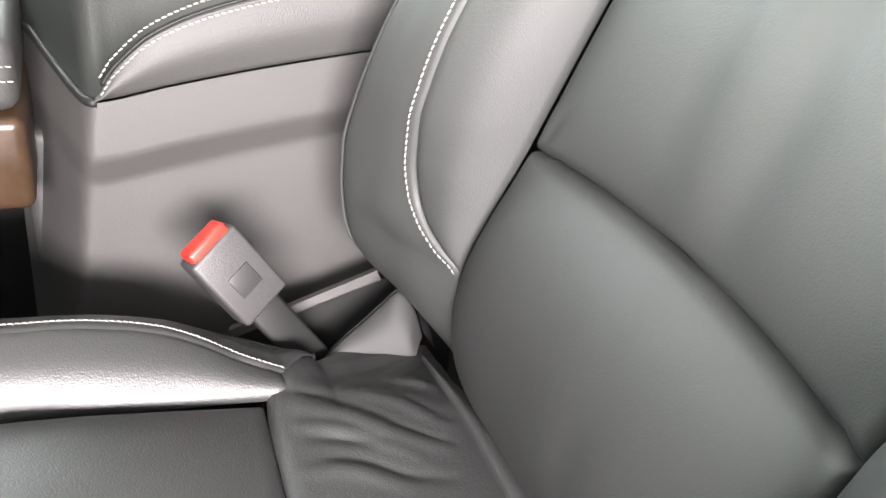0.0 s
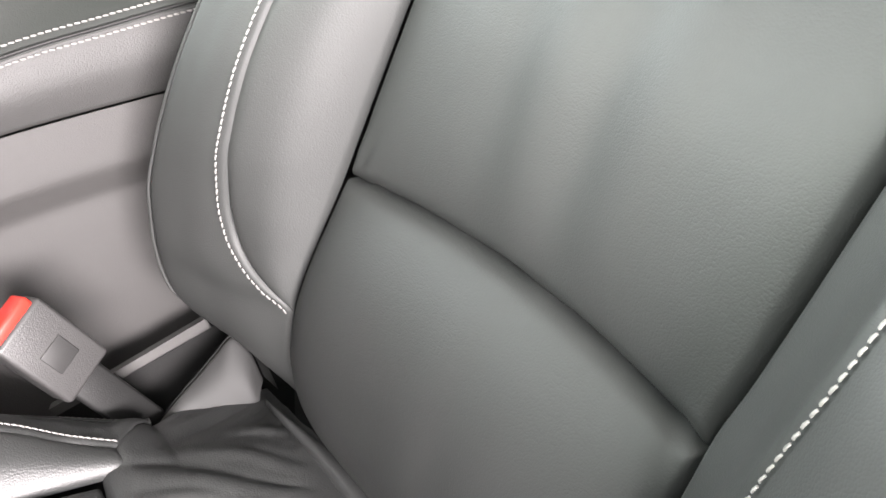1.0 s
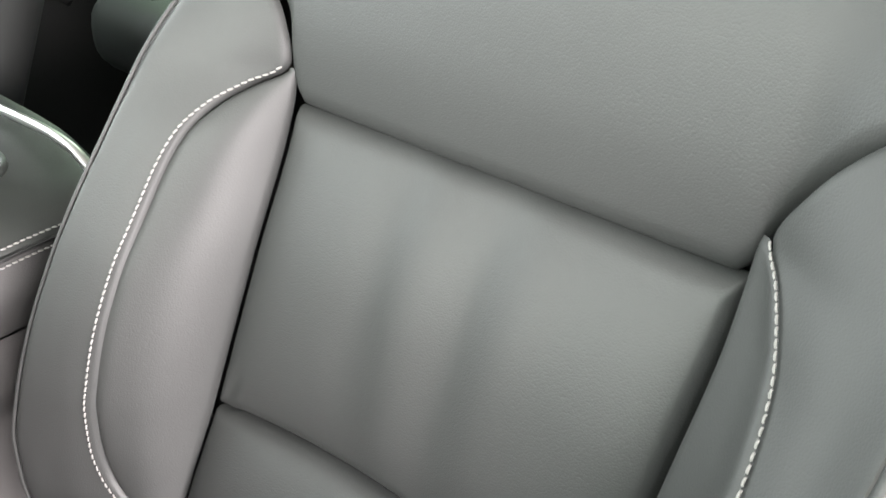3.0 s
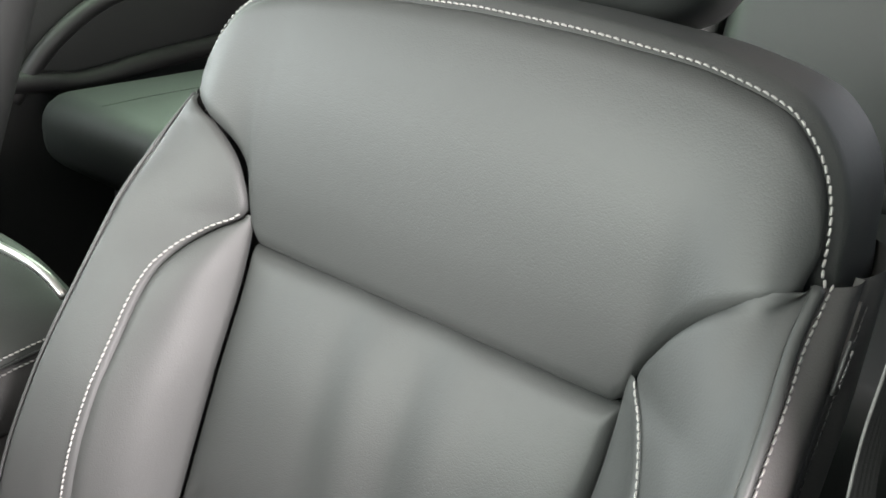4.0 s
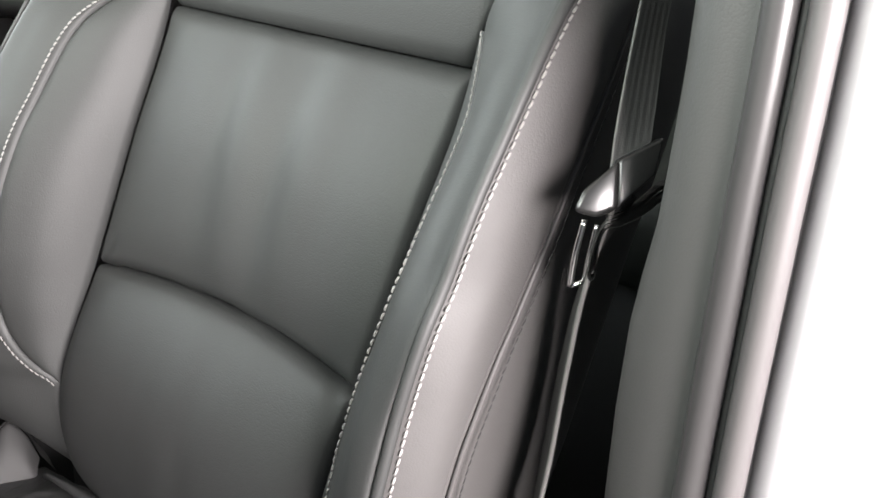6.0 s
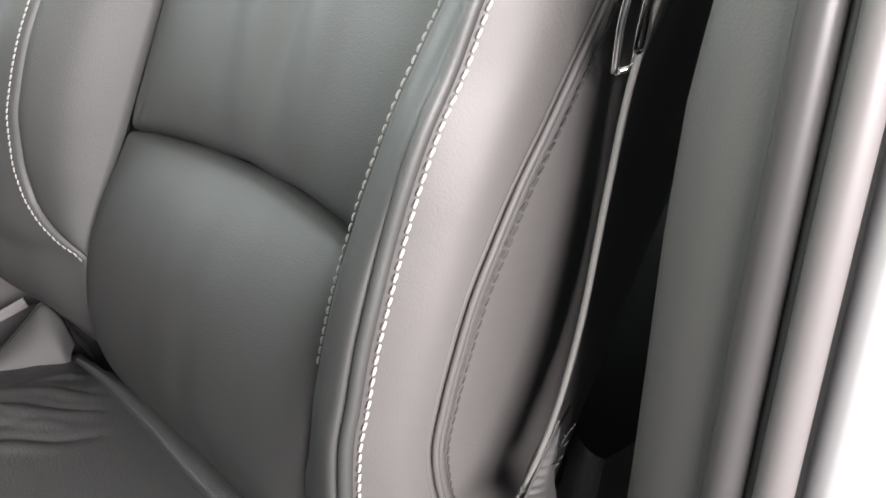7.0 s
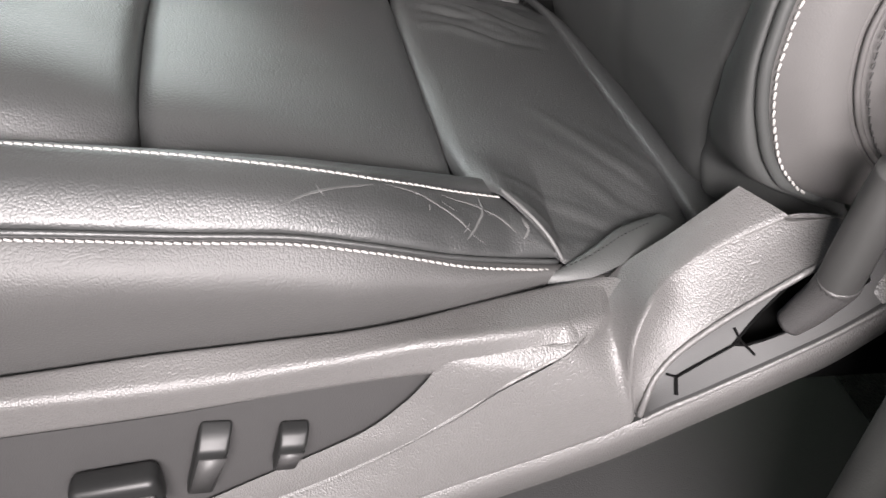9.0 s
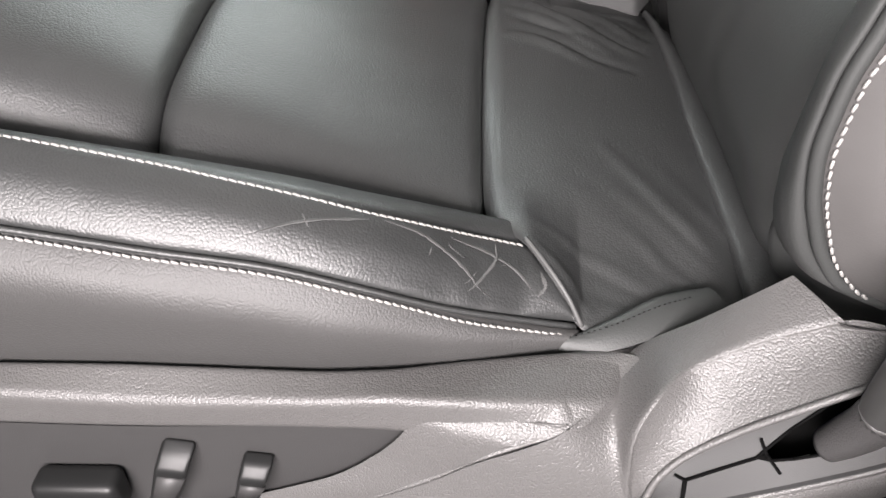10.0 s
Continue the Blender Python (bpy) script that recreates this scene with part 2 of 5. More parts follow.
def by_station(pts, n):
    """n points along a smooth curve through pts, evenly by station."""
    p = np.array(pts, float)
    e = np.vstack([2 * p[0] - p[1], p, 2 * p[-1] - p[-2]])
    out = []
    for t in np.linspace(0, len(p) - 1, n):
        i = min(int(t), len(p) - 2)
        u = t - i
        a, b, c, d = e[i], e[i + 1], e[i + 2], e[i + 3]
        out.append(0.5 * (2 * b + (c - a) * u + (2 * a - 5 * b + 4 * c - d) * u * u + (3 * b - a - 3 * c + d) * u ** 3))
    return np.array(out)


def loft(a, b, n, m, bulge=(0, 0, 0), roll=0.0):
    """A patch between two curves of matching stations; bulge lifts its middle, roll drops its edges."""
    A, B = by_station(a, n), by_station(b, n)
    P = np.zeros((n, m, 3))
    for j, v in enumerate(ends(m, 0.5)):
        P[:, j] = A * (1 - v) + B * v + np.array(bulge) * math.sin(math.pi * v)
    return P


def rounded_box(size, bevel, segments=3, place=(0, 0, 0), turn=(0, 0, 0), taper=None):
    bm = bmesh.new()
    bmesh.ops.create_cube(bm, size=1)
    for v in bm.verts:
        k = 1.0
        if taper:
            k = 1 + (taper - 1) * (v.co.z + 0.5)
        v.co = Vector((v.co.x * size[0] * k, v.co.y * size[1] * k, v.co.z * size[2]))
    if bevel:
        bmesh.ops.bevel(bm, geom=bm.edges[:], offset=bevel, segments=segments, profile=0.5, affect="EDGES")
    m = pose(*place, *turn)
    bm.transform(m)
    return bm


# ---- seat: shape of the back ----
# depth of the insert at the seams, over height
INSERT = smooth_keys([(0.26, -0.045), (0.30, -0.074), (0.325, -0.090), (0.35, -0.099), (0.375, -0.102), (0.399, -0.100), (0.491, -0.066), (0.58, -0.033), (0.67, 0.0), (0.72, 0.0085), (0.76, 0.0165), (0.80, 0.0275), (0.845, 0.043)])
# the curved inner seam of a bolster, from the shoulder down: z -> x, y
INNER = smooth_keys([(0.30, 0.140, -0.092), (0.399, 0.1405, -0.100), (0.411, 0.152, -0.111), (0.424, 0.165, -0.119), (0.440, 0.176, -0.124), (0.465, 0.181, -0.1275),
                     (0.49, 0.182, -0.128), (0.514, 0.182, -0.124), (0.54, 0.182, -0.117), (0.565, 0.182, -0.107), (0.583, 0.182, -0.098), (0.60, 0.182, -0.087), (0.617, 0.182, -0.076),
                     (0.636, 0.181, -0.064), (0.654, 0.178, -0.050), (0.668, 0.171, -0.033), (0.68, 0.158, -0.014), (0.689, 0.145, 0.0),
                     (0.713, 0.156, -0.004), (0.734, 0.173, -0.006), (0.748, 0.193, -0.006), (0.754, 0.207, 0.0), (0.757, 0.213, 0.011)])
# the outer seam and the side seam of the inboard bolster
OUTER = smooth_keys([(0.30, 0.205, -0.04), (0.335, 0.216, -0.095), (0.35, 0.224, -0.118), (0.365, 0.231, -0.135), (0.38, 0.236, -0.144), (0.40, 0.240, -0.148), (0.42, 0.2415, -0.1495), (0.445, 0.242, -0.1495), (0.48, 0.241, -0.143), (0.52, 0.239, -0.131),
                     (0.56, 0.236, -0.115), (0.60, 0.232, -0.096), (0.64, 0.228, -0.073), (0.672, 0.225, -0.054), (0.69, 0.223, -0.043), (0.706, 0.221, -0.031), (0.721, 0.219, -0.018), (0.739, 0.216, -0.003), (0.757, 0.214, 0.012)])
SIDE = smooth_keys([(0.30, 0.214, 0.0), (0.372, 0.240, -0.06), (0.40, 0.246, -0.09), (0.428, 0.249, -0.105), (0.46, 0.250, -0.107), (0.50, 0.249, -0.100), (0.541, 0.246, -0.085), (0.575, 0.242, -0.066), (0.61, 0.238, -0.045), (0.65, 0.234, -0.022), (0.70, 0.230, 0.008), (0.757, 0.226, 0.045)])

# the outboard bolster is slimmer at its foot and rounds off above the side shield
INNER_OUT = smooth_keys([(0.30, 0.140, -0.085), (0.399, 0.1405, -0.100), (0.411, 0.147, -0.106), (0.424, 0.1535, -0.1085), (0.44, 0.158, -0.110), (0.465, 0.162, -0.1095), (0.48, 0.1635, -0.1075), (0.50, 0.165, -0.1045), (0.52, 0.1673, -0.1005), (0.54, 0.170, -0.0965),
                         (0.56, 0.173, -0.0915), (0.58, 0.1758, -0.0855), (0.60, 0.1772, -0.0765), (0.62, 0.1768, -0.0645), (0.64, 0.1745, -0.0495), (0.655, 0.1705, -0.0365), (0.668, 0.164, -0.0255), (0.68, 0.155, -0.0125), (0.689, 0.145, 0.0),
                         (0.713, 0.156, -0.004), (0.734, 0.173, -0.006), (0.748, 0.193, -0.006), (0.754, 0.207, 0.0), (0.757, 0.213, 0.011)])
CREST_OUT = smooth_keys([(0.30, 0.182, -0.02), (0.350, 0.185, -0.045), (0.356, 0.187, -0.068), (0.362, 0.189, -0.084), (0.369, 0.190, -0.100), (0.379, 0.191, -0.114), (0.390, 0.1915, -0.121), (0.41, 0.192, -0.127), (0.44, 0.192, -0.130), (0.46, 0.192, -0.130), (0.48, 0.192, -0.128), (0.50, 0.193, -0.125),
                         (0.52, 0.194, -0.121), (0.54, 0.195, -0.115), (0.56, 0.197, -0.1085), (0.58, 0.199, -0.101), (0.60, 0.200, -0.0905), (0.62, 0.201, -0.080), (0.64, 0.202, -0.069), (0.663, 0.203, -0.057), (0.69, 0.203, -0.042), (0.721, 0.203, -0.023), (0.745, 0.206, -0.003), (0.757, 0.2135, 0.0115)])
OUTER_OUT = smooth_keys([(0.30, 0.198, -0.02), (0.360, 0.202, -0.045), (0.368, 0.206, -0.068), (0.375, 0.208, -0.087), (0.38, 0.2085, -0.0935), (0.39, 0.209, -0.1035), (0.40, 0.209, -0.1095), (0.42, 0.209, -0.1185), (0.44, 0.209, -0.123), (0.46, 0.209, -0.1235), (0.48, 0.2095, -0.121),
                         (0.50, 0.210, -0.1185), (0.52, 0.211, -0.115), (0.54, 0.212, -0.111), (0.56, 0.214, -0.107), (0.58, 0.216, -0.1015), (0.60, 0.2175, -0.093), (0.62, 0.2195, -0.087), (0.64, 0.221, -0.079), (0.66, 0.2225, -0.0695), (0.68, 0.2235, -0.0593), (0.706, 0.222, -0.041), (0.721, 0.220, -0.026), (0.739, 0.216, -0.005), (0.757, 0.214, 0.012)])
SIDE_OUT = smooth_keys([(0.30, 0.203, -0.005), (0.37, 0.210, -0.025), (0.385, 0.215, -0.048), (0.40, 0.219, -0.0685), (0.41, 0.2205, -0.078), (0.42, 0.2215, -0.0855), (0.44, 0.222, -0.0945), (0.46, 0.2225, -0.098), (0.48, 0.224, -0.0965), (0.50, 0.2255, -0.0935), (0.52, 0.227, -0.0895), (0.54, 0.2285, -0.083), (0.56, 0.2295, -0.075),
                        (0.58, 0.230, -0.0645), (0.60, 0.2305, -0.0545), (0.62, 0.231, -0.0445), (0.64, 0.231, -0.035), (0.66, 0.231, -0.025), (0.68, 0.231, -0.015), (0.70, 0.2305, -0.005), (0.757, 0.226, 0.040)])

seat = empty("driver_seat", (0, -0.2, 0), "black leather power driver seat with white contrast stitching", "car seat")


def seat_part(name, data, mat, parent=None, label="", smooth=True, kind=""):
    ob = part(name, data, mat, None, label, smooth, kind)
    return under(ob, parent or seat)


def fold(x, z):
    """Soft upright folds in the worn middle of the back."""
    return (0.0022 * math.exp(-((x + 0.012 + (z - 0.58) * 0.10) / 0.014) ** 2) - 0.0022 * math.exp(-((x - 0.020) / 0.016) ** 2)
            + 0.0016 * math.exp(-((x - 0.050) / 0.016) ** 2) - 0.0014 * math.exp(-((x + 0.045) / 0.016) ** 2))


# outboard edge of the insert, over height
RIGHT = smooth_keys([(0.26, 0.140), (0.399, 0.1405), (0.425, 0.1365), (0.45, 0.132), (0.504, 0.1305), (0.53, 0.1335), (0.60, 0.138), (0.645, 0.140), (0.90, 0.140)])


# middle panel of the insert, between the two cross seams
def insert_panel(z0, z1, sag0, sag1, hollow, folds, nx=64, nz=56, slope0=0.0, slope1=0.0, bulge=0.0):
    """sag: how far a cross seam rises in the middle; hollow: how far the panel's middle lies back."""
    P = np.zeros((nz, nx, 3))
    for i, v in enumerate(ends(nz)):
        for j, u in enumerate(ends(nx)):
            x = -0.14 + 0.28 * u
            c = 1 - (x / 0.14) ** 2
            z = (z0 + sag0 * c + slope0 * u) * (1 - v) + (z1 + sag1 * c + slope1 * u) * v
            if x > 0:
                x *= RIGHT(z) / 0.14
            y = INSERT(z) + hollow * c
            if z < 0.38:
                k = min(1, max(0, (x + 0.06) / 0.19))
                y += 0.012 * k * k * (3 - 2 * k) * min(1, (0.38 - z) / 0.05)
            y -= bulge * c * max(0.0, math.sin(math.pi * v ** 1.6)) ** 1.6
            y -= folds * fold(x, z) * math.sin(math.pi * v) ** 0.7
            # small pinches where the cross seam meets the side seams
            y += 0.0011 * math.sin((x + 0.14) * 300 - (z - 0.49) * 160) * math.exp(-((x + 0.127) / 0.011) ** 2 - ((z - 0.503) / 0.014) ** 2)
            y += 0.0010 * math.sin((x - 0.13) * 260 + (z - 0.50) * 200) * math.exp(-((x - 0.119) / 0.011) ** 2 - ((z - 0.493) / 0.012) ** 2)
            P[i, j] = (x, y, z)
    return P


mid = insert_panel(0.4885, 0.670, 0.0075, 0.0, 0.008, 1.45, slope0=0.0095, bulge=0.003)
mid = tuck(mid, (0, -1, 0), "uUvV", 0.0045, 0.007, 0.011, {"u": (0.009, 0.010), "U": (0.014, 0.012), "V": (0.0075, 0.009)})
seat_part("middle_back_panel", grid_data(mid, (0, -1, 0)), LEATHER, label="soft middle back panel with shallow upright folds")
low = insert_panel(0.285, 0.4885, 0.0, 0.0075, 0.008, 0.35, slope1=0.0095, bulge=0.006)
low = tuck(low, (0, -1, 0), "UvV", 0.0025, 0.007, 0.013, {"U": (0.009, 0.010), "V": (0.0038, 0.008)})
seat_part("lower_back_panel", grid_data(low, (0, -1, 0)), LEATHER)

def cross_seam_filler(z0, sag, slope):
    pts = []
    for u in np.linspace(0.02, 0.98, 30):
        x = -0.14 + 0.28 * u
        c = 1 - (x / 0.14) ** 2
        z = z0 + sag * c + slope * u
        pts.append((x * (RIGHT(z) / 0.14 if x > 0 else 1), INSERT(z) + 0.008 * c + 0.0175, z))
    return tube(pts, 0.008, 10, 60)


# added dark tube closes the gap behind each seam and paints its shade
for seam in ((0.4885, 0.0075, 0.0095), (0.670, 0.0, 0.0)):
    seat_part("cross_seam_filler", cross_seam_filler(*seam), STRAP_AND_GAP)

# upper panel, wider above the shoulders of the bolsters
SHOULDER_IN = smooth_keys([(0.0, 0.670), (0.136, 0.670), (0.1405, 0.676), (0.145, 0.689), (0.150, 0.713), (0.164, 0.734), (0.184, 0.748), (0.203, 0.755), (0.2125, 0.757)])
SHOULDER_PULL = smooth_keys([(0.689, 0.0, 0.0), (0.713, -0.006, 0.005), (0.734, -0.009, 0.007), (0.748, -0.009, 0.006), (0.755, -0.005, 0.003), (0.757, 0.0, 0.0)])
SHOULDER = smooth_keys([(0.0, 0.670), (0.136, 0.670), (0.1405, 0.676), (0.145, 0.689), (0.156, 0.713), (0.173, 0.734), (0.193, 0.748), (0.207, 0.754), (0.2125, 0.757)])
CROWN = smooth_keys([(0.0, 0.8405), (0.06, 0.839), (0.10, 0.8365), (0.13, 0.834), (0.153, 0.830), (0.178, 0.823), (0.193, 0.812), (0.204, 0.797), (0.210, 0.780), (0.2125, 0.762)])


def upper_y(x, z):
    a = abs(x)
    return INSERT(z) - 0.006 * max(0.0, (a - 0.14) / 0.07) * math.sin(math.pi * min(1, max(0, (z - 0.67) / 0.17))) + 0.005 * max(0, (a - 0.18) / 0.0325) ** 2


xs = np.concatenate([-0.2125 + 0.0725 * ends(26, 0.5)[:-1], np.linspace(-0.14, 0.14, 50), 0.2125 - 0.0725 * ends(26, 0.5)[::-1][1:]])
up = np.zeros((60, len(xs), 3))
for j, x in enumerate(xs):
    a, b = (SHOULDER if x > 0 else SHOULDER_IN)(abs(x)), CROWN(abs(x))
    for i, v in enumerate(ends(60)):
        z = a + (b - a) * v
        y = upper_y(x, z)
        k = min(1, max(0, (abs(x) - 0.138) / 0.045))
        k = k * k * (3 - 2 * k)
        if k:
            y += k * (INNER(max(a, 0.69))[1] + (SHOULDER_PULL(a)[1] if x < 0 else 0) - upper_y(x, a)) * (1 - v) ** 2
        up[i, j] = (x, y, z)
crown_line = up[-1].copy()
crown_line = np.vstack([[(-0.2125, 0.030, 0.728), (-0.2135, 0.020, 0.748)], crown_line, [(0.2135, 0.020, 0.748), (0.2125, 0.030, 0.728)]])
up = tuck(up, (0, -1, 0), "uUvV", 0.006, 0.012, 0.007, {"u": (0.010, 0.006)})
seat_part("upper_back_panel", grid_data(up, (0, -1, 0)), LEATHER, label="wide plain upper back panel")


def bolster(sign):
    """One side bolster: inner panel, front panel, side panel, rear side panel and their stitching."""
    s = np.array((sign, 1, 1))

    def inner_seam(z):
        if sign > 0:
            return INNER_OUT(z)
        k = math.sin(math.pi * min(1, max(0, (z - 0.40) / 0.285)))
        return INNER(z) + np.array((-0.003, 0.0025)) * k + SHOULDER_PULL(z)

    def outer_seam(z):
        return (OUTER_OUT if sign > 0 else OUTER)(z) + np.array((-0.0012, -0.0045)) * min(1, max(0, (0.757 - z) / 0.02))

    def crest(z):
        if sign > 0:
            return CREST_OUT(z)
        a = inner_seam(z) if z >= 0.399 else np.array((0.14, INSERT(z)))
        b = outer_seam(z)
        return a * 0.42 + b * 0.58 + np.array((0.0, -0.0045)) * min(1, np.linalg.norm(b - a) / 0.03)

    def side_seam(z):
        return (SIDE_OUT if sign > 0 else SIDE)(z)

    zi = 0.399 + (0.689 - 0.399) * ends(70)
    P = np.zeros((len(zi), 22, 3))
    for i, z in enumerate(zi):
        a = np.array((RIGHT(z) if sign > 0 else 0.14, INSERT(z)))
        b = inner_seam(z)
        m = (a + b) / 2 + np.array((-0.003, -0.006) if sign < 0 else (0.003, 0.002)) * min(1, np.linalg.norm(b - a) / 0.06)
        row = through_points([a, m, b], 22)
        P[i, :, :2], P[i, :, 2] = row, z
    P = tuck(P, (-0.6, -0.8, 0), "vV", 0.004, 0.009, 0.002 if sign < 0 else 0.0, {"v": (0.005, 0.002)}) * s
    name = "bolster_inner_panel"
    seat_part(name, grid_data(P, (-0.6 * sign, -0.8, 0)), LEATHER)
    # front panel, over the crest
    zo = 0.30 + (0.757 - 0.30) * ends(110)
    P = np.zeros((len(zo), 40, 3))
    for i, z in enumerate(zo):
        a, c, b = inner_seam(z), crest(z), outer_seam(z)
        if z < 0.399:
            a = np.array((0.14, INSERT(z)))
        m = a * 0.45 + c * 0.55 + np.array((0.0, -0.0015)) * min(1, np.linalg.norm(c - a) / 0.03)
        if z < 0.43:
            m = m + np.array((-0.004, -0.012)) * min(1, (0.43 - z) / 0.03) * (0.1 if sign < 0 else 0.2)
        e = c * 0.4 + b * 0.6 + np.array((0.004, -0.004) if sign > 0 else (0.001, -0.002)) * min(1, np.linalg.norm(c - b) / 0.02)
        row = through_points([a, m, c, e, b], 40)
        P[i, :, :2], P[i, :, 2] = row, z
    for i in range(len(zo)):
        for j in range(40):
            x, y, z = P[i, j]
            P[i, j, 1] += 0.0005 * noise.noise((x * 60 * sign, y * 20, z * 25))
    P = tuck(P, (0.2, -1, 0), "vVU", 0.004, 0.008, 0.0, {"U": (0.0008, 0.003)}) * s
    front = seat_part("bolster_front_panel", grid_data(P, (0.2 * sign, -1, 0)), LEATHER)
    # side panel between the outer and the side seam
    P = np.zeros((len(zo), 22, 3))
    for i, z in enumerate(zo):
        a, b = outer_seam(z), side_seam(z)
        m = (a + b) / 2 + np.array((0.005, 0.0)) * min(1, np.linalg.norm(b - a) / 0.04)
        P[i, :, :2], P[i, :, 2] = through_points([a, m, b], 22), z
    P = tuck(P, (1, -0.3, 0), "vV", 0.004, 0.007, 0.001, {"V": (0.0016, 0.0045)}) * s
    side = seat_part("bolster_side_panel", grid_data(P, (sign, -0.3, 0)), SIDE_VINYL, label="pale grey grained vinyl side")
    # rear side panel, round to the back shell
    P = np.zeros((len(zo), 24, 3))
    for i, z in enumerate(zo):
        a = side_seam(z)
        y = INSERT(z)
        P[i, :, :2], P[i, :, 2] = through_points([a, (a[0] + 0.0035, (a[1] + y + 0.075) / 2), (0.222, y + 0.075), (0.19, y + 0.105)], 24), z
    P = tuck(P, (1, 0.2, 0), "v", 0.0016, 0.0045, 0.0) * s
    seat_part("back_side_panel", grid_data(P, (sign, 0.2, 0)), SIDE_VINYL)
    # stitching: along the inner seam, on the outer piece
    zz = np.linspace(0.40 if sign < 0 else 0.475, 0.6885, 200)
    inner = []
    for z in zz:
        a, c = inner_seam(z), crest(z)
        d = (c - a) / np.linalg.norm(c - a)
        q = a + d * 0.0045
        inner.append((q[0] * sign, q[1] - 0.0016, z))
    seat_part("inner_stitching", stitches(resample(inner, 400), (-0.5 * sign, -0.85, 0)), THREAD, front, "white contrast thread", kind="stuff")
    zz = np.linspace(0.374, 0.7572, 240)
    outer = []
    for z in zz:
        a, b = outer_seam(z), side_seam(z)
        d = (b - a) / np.linalg.norm(b - a)
        q = a + d * 0.0048
        outer.append(((q[0] + 0.0024) * sign, q[1], z))
    if sign > 0:
        seat_part("outer_stitching", stitches(resample(outer, 500), (0.9 * sign, -0.45, 0)), THREAD, side, "white contrast thread", kind="stuff")
    seat_part("bolster_piping", tube([((p[0] + 0.0004) * sign, p[1] + 0.0008, z) for z in np.linspace(0.368, 0.7568, 44) for p in [outer_seam(z)]], 0.0029 if sign > 0 else 0.0013, 10, 120, up=(1, 0, 0)), LEATHER, side)
    for off in (-0.0018, 0.0018):
        line = []
        for z in np.linspace(0.385, 0.748, 60):
            a, b = side_seam(z), outer_seam(z)
            d = (a - b) / np.linalg.norm(a - b)
            q = a + d * off
            line.append(((q[0] - 0.0004) * sign, q[1], z))
        seat_part("seam_ridge", tube(line, 0.0015, 8, 120, up=(1, 0, 0)), SIDE_VINYL, side)
    for off in (-0.006, 0.006):
        line = []
        for z in np.linspace(0.40, 0.745, 200):
            a, b = side_seam(z), outer_seam(z)
            d = (a - b) / np.linalg.norm(a - b)
            q = a + d * off
            line.append(((q[0] + 0.0006) * sign, q[1], z))
        seat_part("dark_stitching", stitches(resample(line, 400), (sign, -0.1, 0), radius=0.00045), GREY_THREAD, side, "dark grey thread", kind="stuff")


def resample(pts, n):
    return through_points(pts, n)


bolster(1)
bolster(-1)

# crown gusset behind the upper panel, and the back shell
gus = np.zeros((14, len(crown_line), 3))
prof = through_points([(0.0, 0.0, 0.0), (0.004, 0.012, 0.003), (0.006, 0.05, 0.002), (0.000, 0.085, -0.012), (-0.02, 0.10, -0.03)], 14)
for j, p in enumerate(crown_line):
    t = crown_line[min(j + 1, len(crown_line) - 1)] - crown_line[max(j - 1, 0)]
    n2 = np.array((-t[2], t[0]))
    n2 /= max(np.linalg.norm(n2), 1e-9)
    for i in range(14):
        k, dy, dz = prof[i]
        gus[i, j] = (p[0] + n2[0] * k, p[1] + dy, p[2] + n2[1] * k + dz * (1 - abs(p[0]) / 0.25))
gus = tuck(gus, (0, 0, 1), "u", 0.007, 0.009)
crown = seat_part("crown_gusset", grid_data(gus, (0, 0, 1)), LEATHER, label="leather gusset over the top of the back")
line = [(p[0] * 1.002, p[1] + 0.003, p[2] + 0.0012 * max(0.2, 1 - abs(p[0]) / 0.24)) for p in crown_line[2:-2]]
line = [(-0.2150, 0.018, 0.7575)] + line + [(0.2150, 0.018, 0.7575)]
seat_part("crown_stitching", stitches(resample(line, 700), (0, -0.5, 0.9)), THREAD, crown, "white contrast thread", kind="stuff")
shell = np.zeros((30, 40, 3))
for i, z in enumerate(np.linspace(0.29, 0.815, 30)):
    for j, x in enumerate(np.linspace(-0.2, 0.2, 40)):
        w = 1.0 if z < 0.70 else math.sqrt(max(0.05, 1 - ((z - 0.70) / 0.135) ** 2))
        shell[i, j] = (x * w * 0.95, INSERT(z) + 0.10 + 0.012 * (1 - (x / 0.2) ** 2), z)
seat_part("back_shell", grid_data(shell, (0, 1, 0)), SATIN, label="satin black hard back shell")

# headrest on two posts
head = seat_part("headrest", rounded_box((0.215, 0.10, 0.19), 0.035, 5, (0, 0.148, 0.930), (-14, 0, 0)), LEATHER, label="padded leather headrest with white side seams")
for x in (-0.09, 0.09):
    seat_part("headrest_seam", stitches([(x, 0.120, 0.854), (x * 1.04, 0.106, 0.872), (x * 1.05, 0.094, 0.932)], (0, -1, 0)), THREAD, head, "white contrast thread", kind="stuff")
for x in (-0.065, 0.065):
    seat_part("headrest_post", tube([(x, 0.115, 0.79), (x, 0.13, 0.84), (x, 0.145, 0.93)], 0.006, 12), DARK)


# ---- seat: cushion ----
VALLEY = smooth_keys([(-0.62, 0.132, 0.368), (-0.55, 0.134, 0.380), (-0.44, 0.135, 0.368), (-0.385, 0.135, 0.359), (-0.30, 0.133, 0.343), (-0.225, 0.130, 0.330), (-0.18, 0.128, 0.325), (-0.10, 0.125, 0.318)])
GUTTER = smooth_keys([(-0.62, 0.335), (-0.44, 0.332), (-0.376, 0.333), (-0.331, 0.334), (-0.284, 0.331), (-0.235, 0.328), (-0.10, 0.318)])
